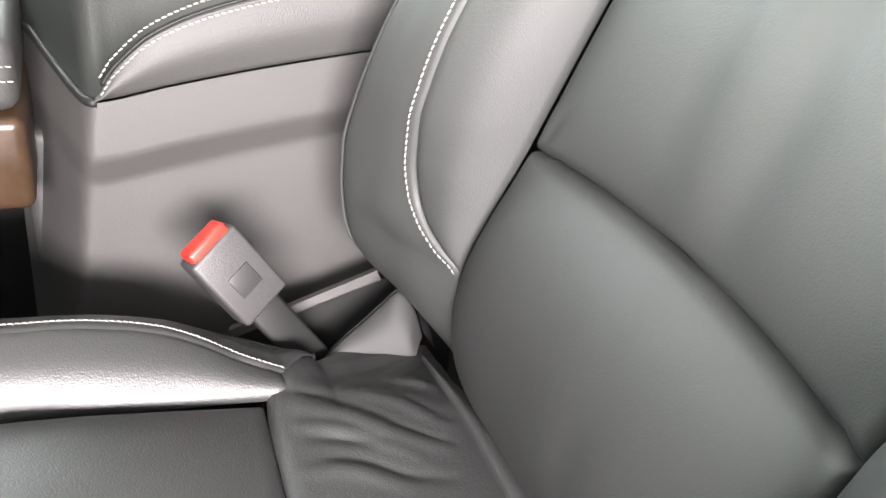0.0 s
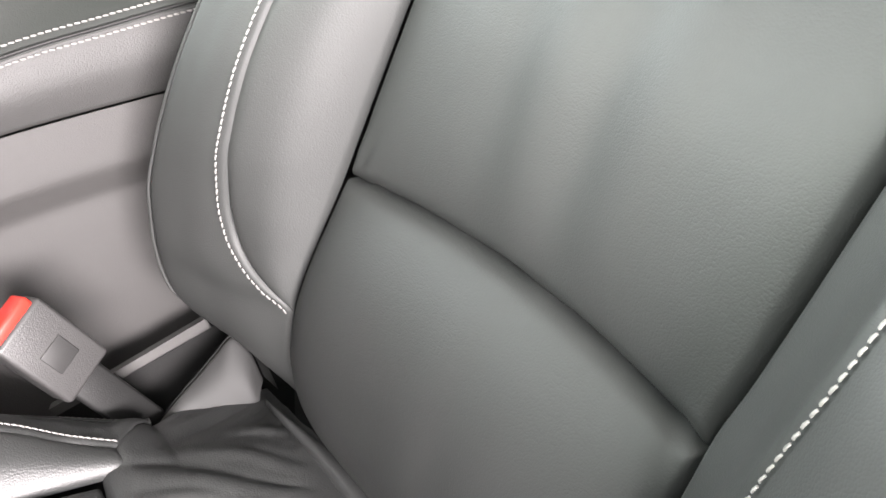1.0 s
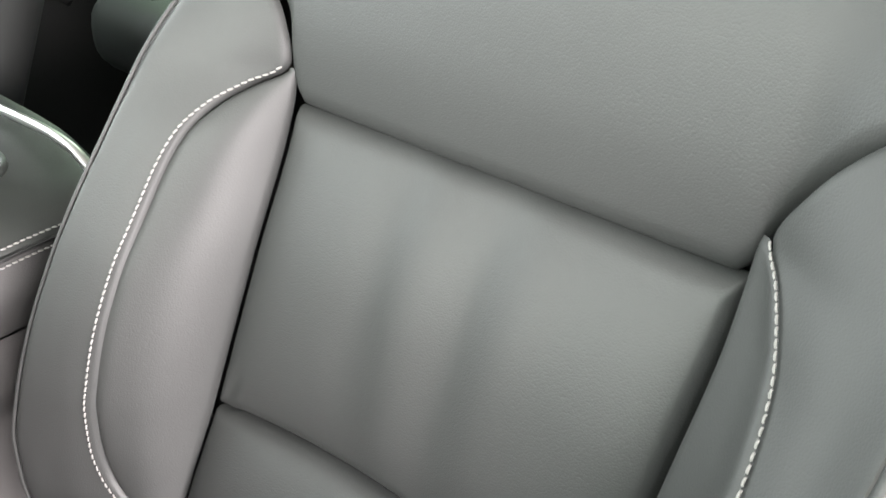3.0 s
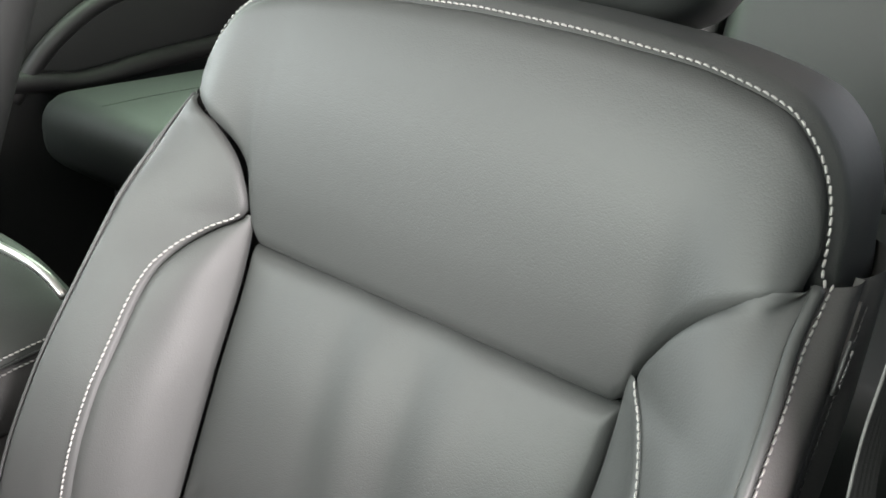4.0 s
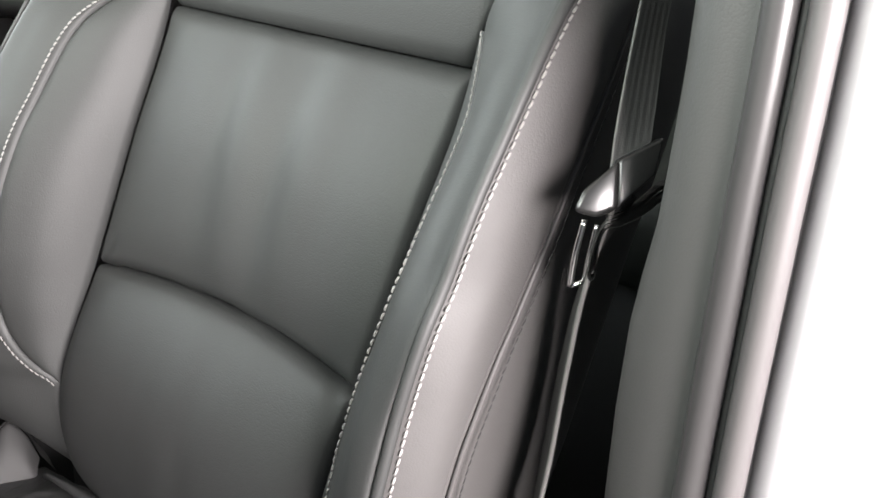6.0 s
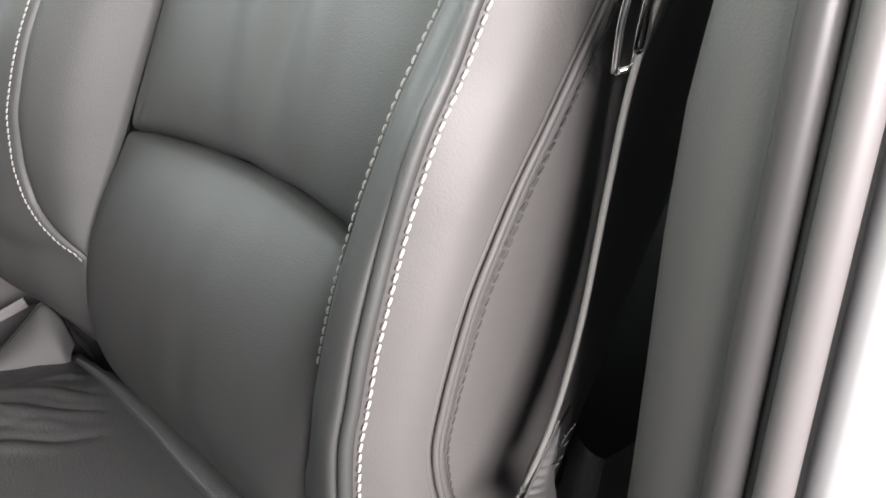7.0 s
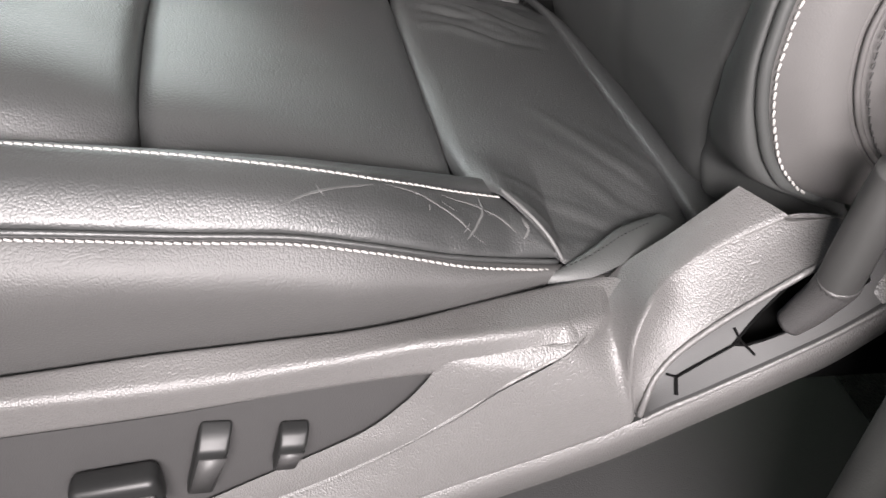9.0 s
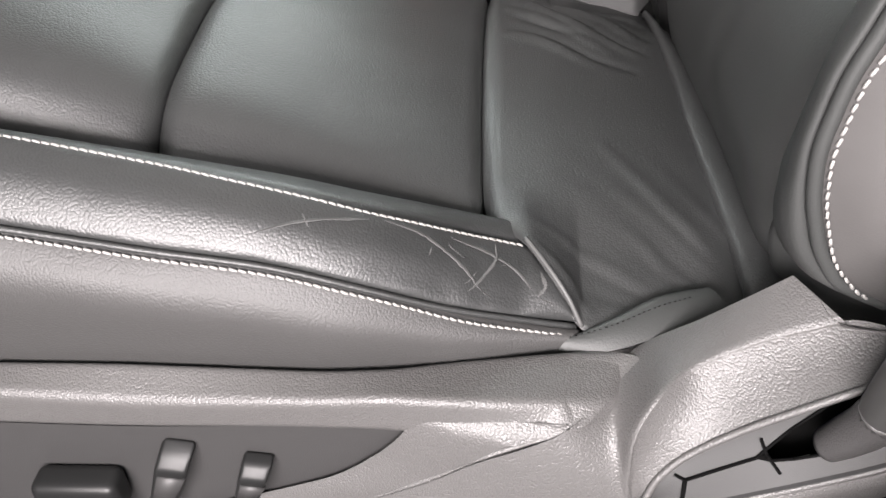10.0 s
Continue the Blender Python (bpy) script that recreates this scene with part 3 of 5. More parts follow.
RIM = smooth_keys([(-0.62, 0.176, 0.372), (-0.55, 0.178, 0.384), (-0.44, 0.178, 0.380), (-0.367, 0.178, 0.3745), (-0.338, 0.179, 0.3717), (-0.308, 0.178, 0.367), (-0.283, 0.1755, 0.361), (-0.261, 0.1695, 0.3535), (-0.237, 0.160, 0.343), (-0.209, 0.151, 0.333)])
WELT = smooth_keys([(-0.62, 0.205, 0.345), (-0.55, 0.207, 0.356), (-0.437, 0.208, 0.354), (-0.371, 0.208, 0.351), (-0.323, 0.206, 0.348), (-0.285, 0.204, 0.341), (-0.244, 0.197, 0.328), (-0.21, 0.188, 0.318), (-0.183, 0.181, 0.311)])
SILL = smooth_keys([(-0.62, 0.214, 0.266), (-0.44, 0.214, 0.2885), (-0.37, 0.214, 0.2985), (-0.30, 0.213, 0.305), (-0.245, 0.207, 0.309), (-0.187, 0.192, 0.3085)])


# folds of the rear cushion panel: height, half width, and points (x, y) along each
FOLDS = [(0.0009, 0.0045, [(0.053, -0.165), (0.070, -0.154), (0.101, -0.134), (0.117, -0.122)]), (0.0010, 0.0035, [(0.135, -0.205), (0.139, -0.189), (0.144, -0.170), (0.154, -0.150), (0.158, -0.137)]),
         (0.0008, 0.0035, [(0.120, -0.159), (0.131, -0.146), (0.143, -0.140)]), (0.0008, 0.004, [(0.104, -0.134), (0.113, -0.124), (0.130, -0.115)]), (0.0012, 0.003, [(0.151, -0.208), (0.164, -0.190), (0.173, -0.178)]),
         (0.0012, 0.003, [(0.157, -0.131), (0.164, -0.127), (0.167, -0.120)]), (0.0030, 0.008, [(-0.137, -0.185), (-0.124, -0.162), (-0.110, -0.140), (-0.085, -0.122)]),
         (0.0030, 0.008, [(-0.117, -0.205), (-0.102, -0.179), (-0.081, -0.157), (-0.070, -0.131)]), (0.0026, 0.005, [(-0.142, -0.141), (-0.134, -0.128), (-0.127, -0.118)]), (0.002, 0.006, [(-0.061, -0.214), (-0.058, -0.191), (-0.040, -0.162)]),
         (0.002, 0.005, [(-0.100, -0.212), (-0.092, -0.190), (-0.076, -0.168), (-0.062, -0.150)]),
         (-0.0022, 0.005, [(-0.134, -0.216), (-0.126, -0.195), (-0.118, -0.182), (-0.093, -0.157)]), (-0.002, 0.005, [(-0.124, -0.151), (-0.106, -0.133), (-0.090, -0.120)]), (-0.002, 0.005, [(-0.089, -0.207), (-0.083, -0.184), (-0.076, -0.165)]),
         (-0.0018, 0.005, [(-0.071, -0.201), (-0.063, -0.180), (-0.049, -0.160), (-0.041, -0.135)]), (-0.0018, 0.004, [(-0.090, -0.154), (-0.076, -0.136), (-0.068, -0.124)])]
FOLD_LINES = [(h, w, through_points(p, 24)) for h, w, p in FOLDS]


def folds_at(x, y):
    z = 0.0
    for h, w, p in FOLD_LINES:
        d = np.hypot(p[:, 0] - x, p[:, 1] - y)
        i = int(np.argmin(d))
        z += h * math.exp(-(d[i] / w) ** 2) * math.sin(math.pi * (0.12 + 0.76 * i / 23))
    return z


def wrinkle(x, y, k):
    """Fine creases spreading from the rear corners of the cushion."""
    a = math.atan2(abs(x) - 0.20, y + 0.05)
    r = math.hypot(abs(x) - 0.20, y + 0.05)
    w = math.exp(-((r - 0.11) / 0.055) ** 2)
    return k * w * (noise.noise((a * 6, r * 7, 0.7 if x > 0 else 4.1)) + 0.5 * noise.noise((a * 14, r * 9, 2.2)))


def cushion_panel(y0, y1, bow0, bow1, dome, ny, crease=0.0):
    P = np.zeros((ny, 72, 3))
    for i, v in enumerate(ends(ny)):
        for j, u in enumerate(ends(72)):
            k = 2 * u - 1
            c = 1 - k * k
            y = (y0 - bow0 * c) * (1 - v) + (y1 - bow1 * c) * v
            x, z = VALLEY(y)
            z -= max(0, z - GUTTER(y)) * abs(k) ** 9
            z += dome * c + 0.0012 * noise.noise((k * 3, y * 14, 1.0))
            P[i, j] = (x * k, y, z + (wrinkle(x * k, y, crease) if crease else 0))
    return P


front = tuck(cushion_panel(-0.60, -0.385, 0.0, 0.004, 0.004, 46), (0, 0, 1), "UvV", 0.008, 0.013, 0.008)
seat_part("front_cushion_panel", grid_data(front, (0, 0, 1)), CUSHION)
middle = tuck(cushion_panel(-0.385, -0.227, 0.004, 0.003, 0.004, 50, 0.002), (0, 0, 1), "uUvV", 0.006, 0.011, 0.006)
seat_part("middle_cushion_panel", grid_data(middle, (0, 0, 1)), CUSHION, label="smooth worn middle cushion panel")

EDGE_Z = smooth_keys([(-0.227, 0.332), (-0.21, 0.3355), (-0.1985, 0.331), (-0.189, 0.3235), (-0.181, 0.314), (-0.165, 0.311), (-0.098, 0.306)])
# rear cushion panel, widening behind the side bolsters and creased
REAR_EDGE = smooth_keys([(-0.227, 0.130), (-0.215, 0.146), (-0.205, 0.158), (-0.19, 0.175), (-0.178, 0.183), (-0.16, 0.190), (-0.10, 0.190)])
P = np.zeros((110, 200, 3))
for i, v in enumerate(ends(110, 0.5)):
    for j, u in enumerate(ends(200, 0.3)):
        k = 2 * u - 1
        c = 1 - k * k
        y = (-0.227 - 0.003 * c) * (1 - v) + (-0.098 - 0.002 * c) * v
        w = REAR_EDGE(y)
        z = VALLEY(y)[1] + 0.004 * c
        x = w * k
        over = min(1.0, max(0.0, (abs(x) - 0.095) / (w - 0.095)))
        z += (EDGE_Z(y) - (0.0035 if x < 0 else 0.0) - z) * over * over * (3 - 2 * over)
        P[i, j] = (x, y, z + wrinkle(x, y, 0.0016) + folds_at(x, y))
P = tuck(P, (0, 0, 1), "uvV", 0.005, 0.012, 0.004, {"v": (0.004, 0.0015), "V": (0.004, 0.0015)})
rear = seat_part("rear_cushion_panel", grid_data(P, (0, 0, 1)), CUSHION, label="creased rear cushion panel, wrinkled at the corners")
# padded flap along the crease, wider outboard
P = loft([(-0.172, -0.108, 0.306), (-0.141, -0.1145, 0.3215), (-0.096, -0.113, 0.326), (-0.045, -0.1115, 0.328), (0.025, -0.111, 0.329), (0.090, -0.1075, 0.3275), (0.139, -0.104, 0.324), (0.158, -0.1025, 0.320), (0.175, -0.100, 0.310)],
         [(-0.172, -0.104, 0.306), (-0.146, -0.110, 0.323), (-0.11, -0.105, 0.328), (-0.05, -0.094, 0.329), (0.00, -0.090, 0.330), (0.076, -0.083, 0.329), (0.129, -0.078, 0.327), (0.155, -0.076, 0.322), (0.175, -0.076, 0.310)], 120, 22, (0, 0, 0.003))
P = tuck(P, (0, -0.2, 1), "v", 0.005, 0.006)
seat_part("rear_flap", grid_data(P, (0, 0, 1)), CUSHION, label="padded leather flap along the crease")
# small leather corner beside the shield
P = loft([(0.1900, -0.194, 0.3055), (0.1945, -0.172, 0.3125), (0.1875, -0.146, 0.3200), (0.170, -0.114, 0.324)], [(0.1855, -0.190, 0.3095), (0.1775, -0.168, 0.3192), (0.1640, -0.147, 0.3235), (0.152, -0.122, 0.3225)], 40, 14, (0.001, 0, 0.0025))
P = tuck(P, (0.4, -0.2, 1), "V", 0.003, 0.005)
corner = seat_part("cushion_corner", grid_data(P, (0.4, -0.2, 1)), LEATHER, label="small rubbed leather corner piece")
# pin-holes drawn as tiny stitches, black for the shade in them
seat_part("corner_pinholes", stitches([tuple(p) for p in (P[3:-6, 8] + np.array((0.0001, 0, 0.0001)))], (0.4, -0.2, 1), 0.0026, 0.0012, 0.00022), BLACK, corner, "row of pin-holes, drawn as tiny black stitches", kind="stuff")


END_ARC = smooth_keys([(-0.209, 0.148, 0.3325), (-0.1985, 0.1645, 0.3305), (-0.189, 0.1745, 0.3235), (-0.181, 0.1805, 0.313)])
# worn crease lines over the outboard bolster: (y, share of the way from rim to welt)
CREASES = [[(-0.325, 0.73), (-0.31, 0.45), (-0.294, 0.24), (-0.28, 0.1)], [(-0.276, 0.05), (-0.258, 0.15), (-0.246, 0.38), (-0.236, 0.63), (-0.231, 0.81)],
           [(-0.224, 0.07), (-0.224, 0.36), (-0.229, 0.63), (-0.235, 0.87)], [(-0.246, 0.09), (-0.227, 0.26), (-0.215, 0.45), (-0.206, 0.69)], [(-0.202, 0.18), (-0.200, 0.42), (-0.203, 0.73)]]
crease_dice = random.Random(5)
for _ in range(7):
    y, k = crease_dice.uniform(-0.305, -0.196), crease_dice.uniform(0.35, 0.95)
    dy, dk = crease_dice.uniform(-0.008, 0.008), crease_dice.uniform(0.06, 0.22)
    CREASES.append([(y, k), (y + dy * 0.6, max(0.02, k - dk * 0.5)), (y + dy, max(0.02, k - dk))])


def cushion_bolster(sign):
    s = np.array((sign, 1, 1))
    ys = -0.62 + 0.41 * ends(80, 0.5)
    P = np.zeros((80, 18, 3))
    for i, y in enumerate(ys):
        (ax, az), (bx, bz) = (VALLEY(y)[0], GUTTER(y)), RIM(y) + np.array((-0.003, -0.001))
        row = through_points([(ax, az), ((ax + bx) / 2 - 0.003, (az + bz) / 2 + 0.004), (bx, bz)], 18)
        P[i, :, 0], P[i, :, 1], P[i, :, 2] = row[:, 0], y, row[:, 1]
    P = tuck(P, (-0.3, 0, 1), "vVU", 0.003, 0.007, 0.002) * s
    inner = seat_part("cushion_bolster_inner_panel", grid_data(P, (-0.3 * sign, 0, 1)), CUSHION)
    yt = -0.62 + 0.438 * ends(110, 0.5)
    P = np.zeros((110, 30, 3))
    for i, y in enumerate(yt):
        if y < -0.209:
            a = RIM(y) + np.array((-0.003, -0.001))
        else:
            a = END_ARC(y)
        b = WELT(y) + np.array((-0.001, 0.0032))
        m = (a + b) / 2 + np.array((0.0026, 0.0030)) * min(1, np.linalg.norm(b - a) / 0.03)
        row = through_points([a, m, b], 30)
        P[i, :, 0], P[i, :, 1], P[i, :, 2] = row[:, 0], y, row[:, 1]
        for j in range(30):
            f = math.exp(-((y + 0.235) / 0.05) ** 2)
            P[i, j, 2] += 0.0009 * f * noise.noise((P[i, j, 0] * 90 + y * 60, y * 90 - P[i, j, 0] * 50, 3.0)) + 0.0006 * noise.noise((row[j, 0] * 60, y * 60, 8.0))
    P = tuck(P, (0.5, 0, 1), "vVU", 0.0022, 0.005, 0.001) * s
    top = seat_part("cushion_bolster_top_panel", grid_data(P, (0.5 * sign, 0, 1)), CUSHION, label="leather bolster top with worn white crease marks")
    if sign > 0:
        seat_part("end_piping", tube([(0.151, -0.210, 0.337), (0.166, -0.1985, 0.3325), (0.1755, -0.189, 0.325), (0.1815, -0.181, 0.314)], 0.0012, 8, 24), WORN, top, "rubbed pale edge piping")
        nn = normals(P)
        nn = nn if np.mean(nn @ np.array((0.5, 0, 1))) > 0 else -nn
        for marks in CREASES:
            line = []
            for y, k in by_station(marks, 24):
                fi, fj = float(np.interp(y, yt, np.arange(110))), min(28.9, max(0.0, (0.08 + 0.84 * k) * 29))
                i, j = min(108, int(fi)), int(fj)
                q = (P[i, j] * (1 - fj + j) + P[i, j + 1] * (fj - j)) * (1 - fi + i) + (P[i + 1, j] * (1 - fj + j) + P[i + 1, j + 1] * (fj - j)) * (fi - i)
                line.append(q + nn[i, j] * 0.0001)
            line = through_points([np.mean(line[max(0, q - 1):q + 2], axis=0) for q in range(0, 24, 2)] + [line[-1]], 40)
            seat_part("worn_crease", tube([tuple(p + np.array((random.uniform(-1, 1), random.uniform(-1, 1), 0)) * 0.00015) for p in line], [0.0003, 0.0010, 0.0014, 0.0009, 0.0012, 0.0003] if len(marks) > 3 or marks[0][0] == -0.202 else [0.0001, 0.0004, 0.0006, 0.0003, 0.0005, 0.0001], 6, 60, 0.07), WORN, top, "whitish worn crease line")
    # welt and side panel
    pts = [(WELT(y)[0] * sign, y, WELT(y)[1] + 0.0022) for y in np.linspace(-0.62, -0.184, 30)]
    seat_part("welt", tube(pts, 0.0014, 8, 90), CUSHION, top)
    P = np.zeros((110, 22, 3))
    for i, y in enumerate(yt):
        a, b = WELT(y) + np.array((-0.0005, 0.0025)), np.array(SILL(min(y, -0.187)))
        k = min(1, max(0, (-0.27 - y) / 0.12))
        m = a * (0.5 + 0.15 * k) + b * (0.5 - 0.15 * k) + np.array((0.006 + 0.004 * k, 0.0)) * min(1, np.linalg.norm(b - a) / 0.04)
        row = through_points([a + np.array((0.0, -0.001)), m, b + np.array((-0.002, -0.012))], 22)
        P[i, :, 0], P[i, :, 1], P[i, :, 2] = row[:, 0], y, row[:, 1]
    P = tuck(P, (1, 0, 0), "v", 0.0015, 0.003, 0.0) * s
    side = seat_part("cushion_side_panel", grid_data(P, (sign, 0, 0)), LEATHER_SIDE)
    line = [(RIM(y)[0] * sign + 0.001 * sign, y, RIM(y)[1] - 0.0003) for y in np.linspace(-0.615, -0.212, 60)]
    seat_part("rim_stitching", stitches(resample(line, 500), (0.2 * sign, 0, 1), 0.0037, 0.0034, 0.0006), THREAD, top, "white contrast thread", kind="stuff")
    line = [((WELT(y)[0] + 0.0022 + 0.002 * min(1, max(0, (y + 0.26) / 0.03))) * sign, y, WELT(y)[1] + 0.0002) for y in np.linspace(-0.615, -0.184, 60)]
    seat_part("welt_stitching", stitches(resample(line, 500), (sign, 0, 0.5), 0.0037, 0.0034, 0.0006), THREAD, side, "white contrast thread", kind="stuff")


cushion_bolster(1)
cushion_bolster(-1)
seat_part("cushion_base", rounded_box((0.40, 0.46, 0.14), 0.02, 3, (0, -0.37, 0.225)), DARK, label="dark underside of the cushion")

def faceted(pts, radius, n):
    """n points along straight runs through pts, with rounded corners."""
    p = [np.array(q, float) for q in pts]
    out = [p[0]]
    for a, b, c in zip(p, p[1:], p[2:]):
        la, lc = np.linalg.norm(a - b), np.linalg.norm(c - b)
        e, f = b + (a - b) / la * min(radius, la / 2), b + (c - b) / lc * min(radius, lc / 2)
        out += [e * (1 - u) ** 2 + 2 * b * u * (1 - u) + f * u * u for u in np.linspace(0, 1, 7)]
    out = np.array(out + [p[-1]])
    length = np.concatenate([[0], np.cumsum(np.linalg.norm(np.diff(out, axis=0), axis=1))])
    return np.stack([np.interp(np.linspace(0, length[-1], n), length, out[:, c]) for c in range(out.shape[1])], 1)


# ---- seat: side shield with switches ----
LEDGE = smooth_keys([(-0.62, 0.232, 0.262), (-0.44, 0.232, 0.284), (-0.372, 0.232, 0.289), (-0.30, 0.232, 0.301), (-0.242, 0.231, 0.311), (-0.215, 0.2295, 0.3115), (-0.195, 0.222, 0.309), (-0.172, 0.203, 0.302)])
SWEEP = smooth_keys([(-0.62, 0.2305, 0.237), (-0.44, 0.2305, 0.261), (-0.373, 0.2305, 0.2695), (-0.30, 0.2315, 0.2825), (-0.25, 0.2335, 0.2905), (-0.225, 0.236, 0.294), (-0.205, 0.231, 0.297), (-0.172, 0.212, 0.296)])
# the ledge: a sloping top, a crease and an undercut face, dying into the arm along its rib


def ledge_row(y):
    a, b, c = np.array(SILL(min(y, -0.187))), np.array(LEDGE(y)), np.array(SWEEP(y))
    a = a + np.array((0.0015, -0.002))
    return [(q[0], y, q[1]) for q in (a + np.array((-0.0005, -0.012)), a + np.array((0.0005, 0.001)), b, c, c + np.array((-0.012, -0.002)))]


rows = [faceted(ledge_row(y), 0.0042, 60) for y in np.linspace(-0.62, -0.262, 90)]
first = np.array(ledge_row(-0.262))
middle_row = np.array([(0.1990, -0.2150, 0.2965), (0.2005, -0.2160, 0.3100), (0.2302, -0.2220, 0.3120), (0.2345, -0.2260, 0.2940), (0.2225, -0.2260, 0.2920)])
last = np.array([(0.1900, -0.1660, 0.3010), (0.1915, -0.1680, 0.3135), (0.2225, -0.1775, 0.3115), (0.2345, -0.1890, 0.3035), (0.2240, -0.1890, 0.3015)])
drop = np.array((0.004, 0, 0.004))
for u in np.linspace(0, 1.16, 46)[1:]:
    row = first * (2 * (u - 0.5) * (u - 1)) + middle_row * (4 * u * (1 - u)) + last * (2 * u * (u - 0.5))
    row = row - drop * (max(0.0, u - 1.06) / 0.1)
    rows.append(faceted(row, 0.0042, 60))
LEDGE_ROWS = np.array(rows)
shield = seat_part("side_shield", grid_data(LEDGE_ROWS, (1, 0, 0.5)), PLASTIC, label="pebbled black plastic side shield")
# plate that carries the switches
P = np.zeros((40, 24, 3))
for i, y in enumerate(np.linspace(-0.62, -0.245, 40)):
    z1 = SWEEP(y)[1] + 0.002
    for j, z in enumerate(np.linspace(0.12, z1, 24)):
        P[i, j] = (0.2308 - 0.0015 * min(1, max(0, (y + 0.30) / 0.05)), y, z)
seat_part("switch_plate", grid_data(P, (1, 0, 0)), SATIN, shield, "smooth satin switch plate")
back_line = [(0.2306, -0.254, 0.2955), (0.2312, -0.230, 0.3010), (0.2318, -0.205, 0.3045), (0.2320, -0.188, 0.3060)]
seat_part("shield_backing", grid_data(loft(back_line, [(x, y, z - 0.022) for x, y, z in back_line], 30, 6), (1, 0, 0)), PLASTIC, shield)
# arm of the shield: from the lower front up to the seat hinge, with the belt pocket in it
PLATE_EDGE = [(0.2335, -0.45, 0.160), (0.2335, -0.349, 0.218), (0.2335, -0.299, 0.246), (0.2335, -0.281, 0.258), (0.2333, -0.266, 0.274), (0.2332, -0.2575, 0.2870), (0.2323, -0.2512, 0.2984), (0.2326, -0.240, 0.3000), (0.2324, -0.2242, 0.3021), (0.2311, -0.2042, 0.3046), (0.2297, -0.1895, 0.3064)]
RIB_A = [(0.2367, -0.42, 0.17), (0.2367, -0.306, 0.222), (0.2387, -0.26, 0.254), (0.2387, -0.24, 0.268), (0.2387, -0.225, 0.283), (0.2382, -0.214, 0.294), (0.2372, -0.203, 0.297), (0.2352, -0.189, 0.3035)]
RIB = [(0.238, -0.40, 0.180), (0.238, -0.306, 0.222), (0.240, -0.249, 0.262), (0.240, -0.225, 0.283), (0.2385, -0.203, 0.297), (0.2345, -0.189, 0.305), (0.221, -0.177, 0.309), (0.202, -0.169, 0.309), (0.190, -0.154, 0.317), (0.190, -0.134, 0.335), (0.190, -0.118, 0.351), (0.189, -0.104, 0.364)]
STEP = [(0.245, -0.38, 0.160), (0.247, -0.27, 0.212), (0.248, -0.22, 0.234), (0.248, -0.187, 0.248), (0.248, -0.165, 0.258), (0.2465, -0.154, 0.264), (0.243, -0.160, 0.285), (0.238, -0.163, 0.308), (0.229, -0.156, 0.324), (0.216, -0.140, 0.331), (0.212, -0.118, 0.345), (0.212, -0.088, 0.362)]
POCKET_TOP = [(0.2455, -0.152, 0.268), (0.2435, -0.1505, 0.278), (0.240, -0.147, 0.288), (0.2365, -0.138, 0.300), (0.235, -0.122, 0.316), (0.235, -0.102, 0.334), (0.235, -0.080, 0.352), (0.233, -0.050, 0.372)]
POCKET_LOW = [(0.2475, -0.150, 0.268), (0.2475, -0.146, 0.271), (0.2475, -0.138, 0.276), (0.2475, -0.127, 0.282), (0.2475, -0.112, 0.291), (0.2475, -0.092, 0.303), (0.2475, -0.066, 0.320), (0.246, -0.040, 0.340)]
RIM_LOW = [(0.243, -0.46, 0.105), (0.246, -0.33, 0.178), (0.248, -0.241, 0.225), (0.248, -0.187, 0.248), (0.248, -0.155, 0.263), (0.248, -0.110, 0.290), (0.248, -0.080, 0.308), (0.248, -0.061, 0.320), (0.247, -0.040, 0.338)]
P = loft(PLATE_EDGE, RIB_A, 90, 24, (0.0006, 0, 0))
seat_part("shield_face", grid_data(P, (1, 0, 0)), PLASTIC, shield)
P = tuck(loft(RIB, STEP, 150, 40, (0.001, 0, 0.0005)), (1, -0.3, 0.4), "V", 0.0015, 0.004)
# soft fillet between the ledge's end and the arm
near, lead = through_points(LEDGE_ROWS[90 + 31][9:46], 40), through_points((LEDGE_ROWS[90 + 31] - LEDGE_ROWS[90 + 26])[9:46], 40)
far, away = through_points(P[106:50:-1, 11], 40), through_points((P[:, 12] - P[:, 9])[106:50:-1], 40)
fillet = np.zeros((40, 24, 3))
for i in range(40):
    reach = np.linalg.norm(far[i] - near[i])
    a, b = lead[i] / np.linalg.norm(lead[i]) * reach * 0.8, away[i] / np.linalg.norm(away[i]) * reach * 0.8
    for j, u in enumerate(np.linspace(0, 1, 24)):
        fillet[i, j] = near[i] * (2 * u ** 3 - 3 * u * u + 1) + a * (u ** 3 - 2 * u * u + u) + far[i] * (3 * u * u - 2 * u ** 3) + b * (u ** 3 - u * u) + np.array((0.0006, -0.0002, 0.0006)) * math.sin(math.pi * u)
seat_part("shield_fillet", grid_data(fillet, (1, -0.3, 0.5)), PLASTIC, shield)
arm = seat_part("shield_arm", grid_data(P, (1, -0.3, 0.4)), PLASTIC, shield, "pebbled black plastic arm rising to the hinge")
seat_part("shield_rib", tube([(x - 0.0036, y + 0.001, z - 0.001) for x, y, z in RIB[:5]], [0.0036, 0.0036, 0.0036, 0.0032, 0.0015], 14, 80), PLASTIC, shield)
step_in = [(x - 0.003, y + 0.0015, z - 0.0015) for x, y, z in STEP[5:]]
P = loft(step_in + [(0.2185, -0.062, 0.366)], POCKET_TOP[:6] + [(0.235, -0.092, 0.343), (0.2345, -0.068, 0.359)], 100, 30, (-0.0015, 0, -0.001))
seat_part("pocket_surround", grid_data(P, (1, -0.2, 0.5)), PLASTIC, shield)
P = loft([(x - 0.001, y, z - 0.001) for x, y, z in STEP[5:]], step_in, 90, 5)
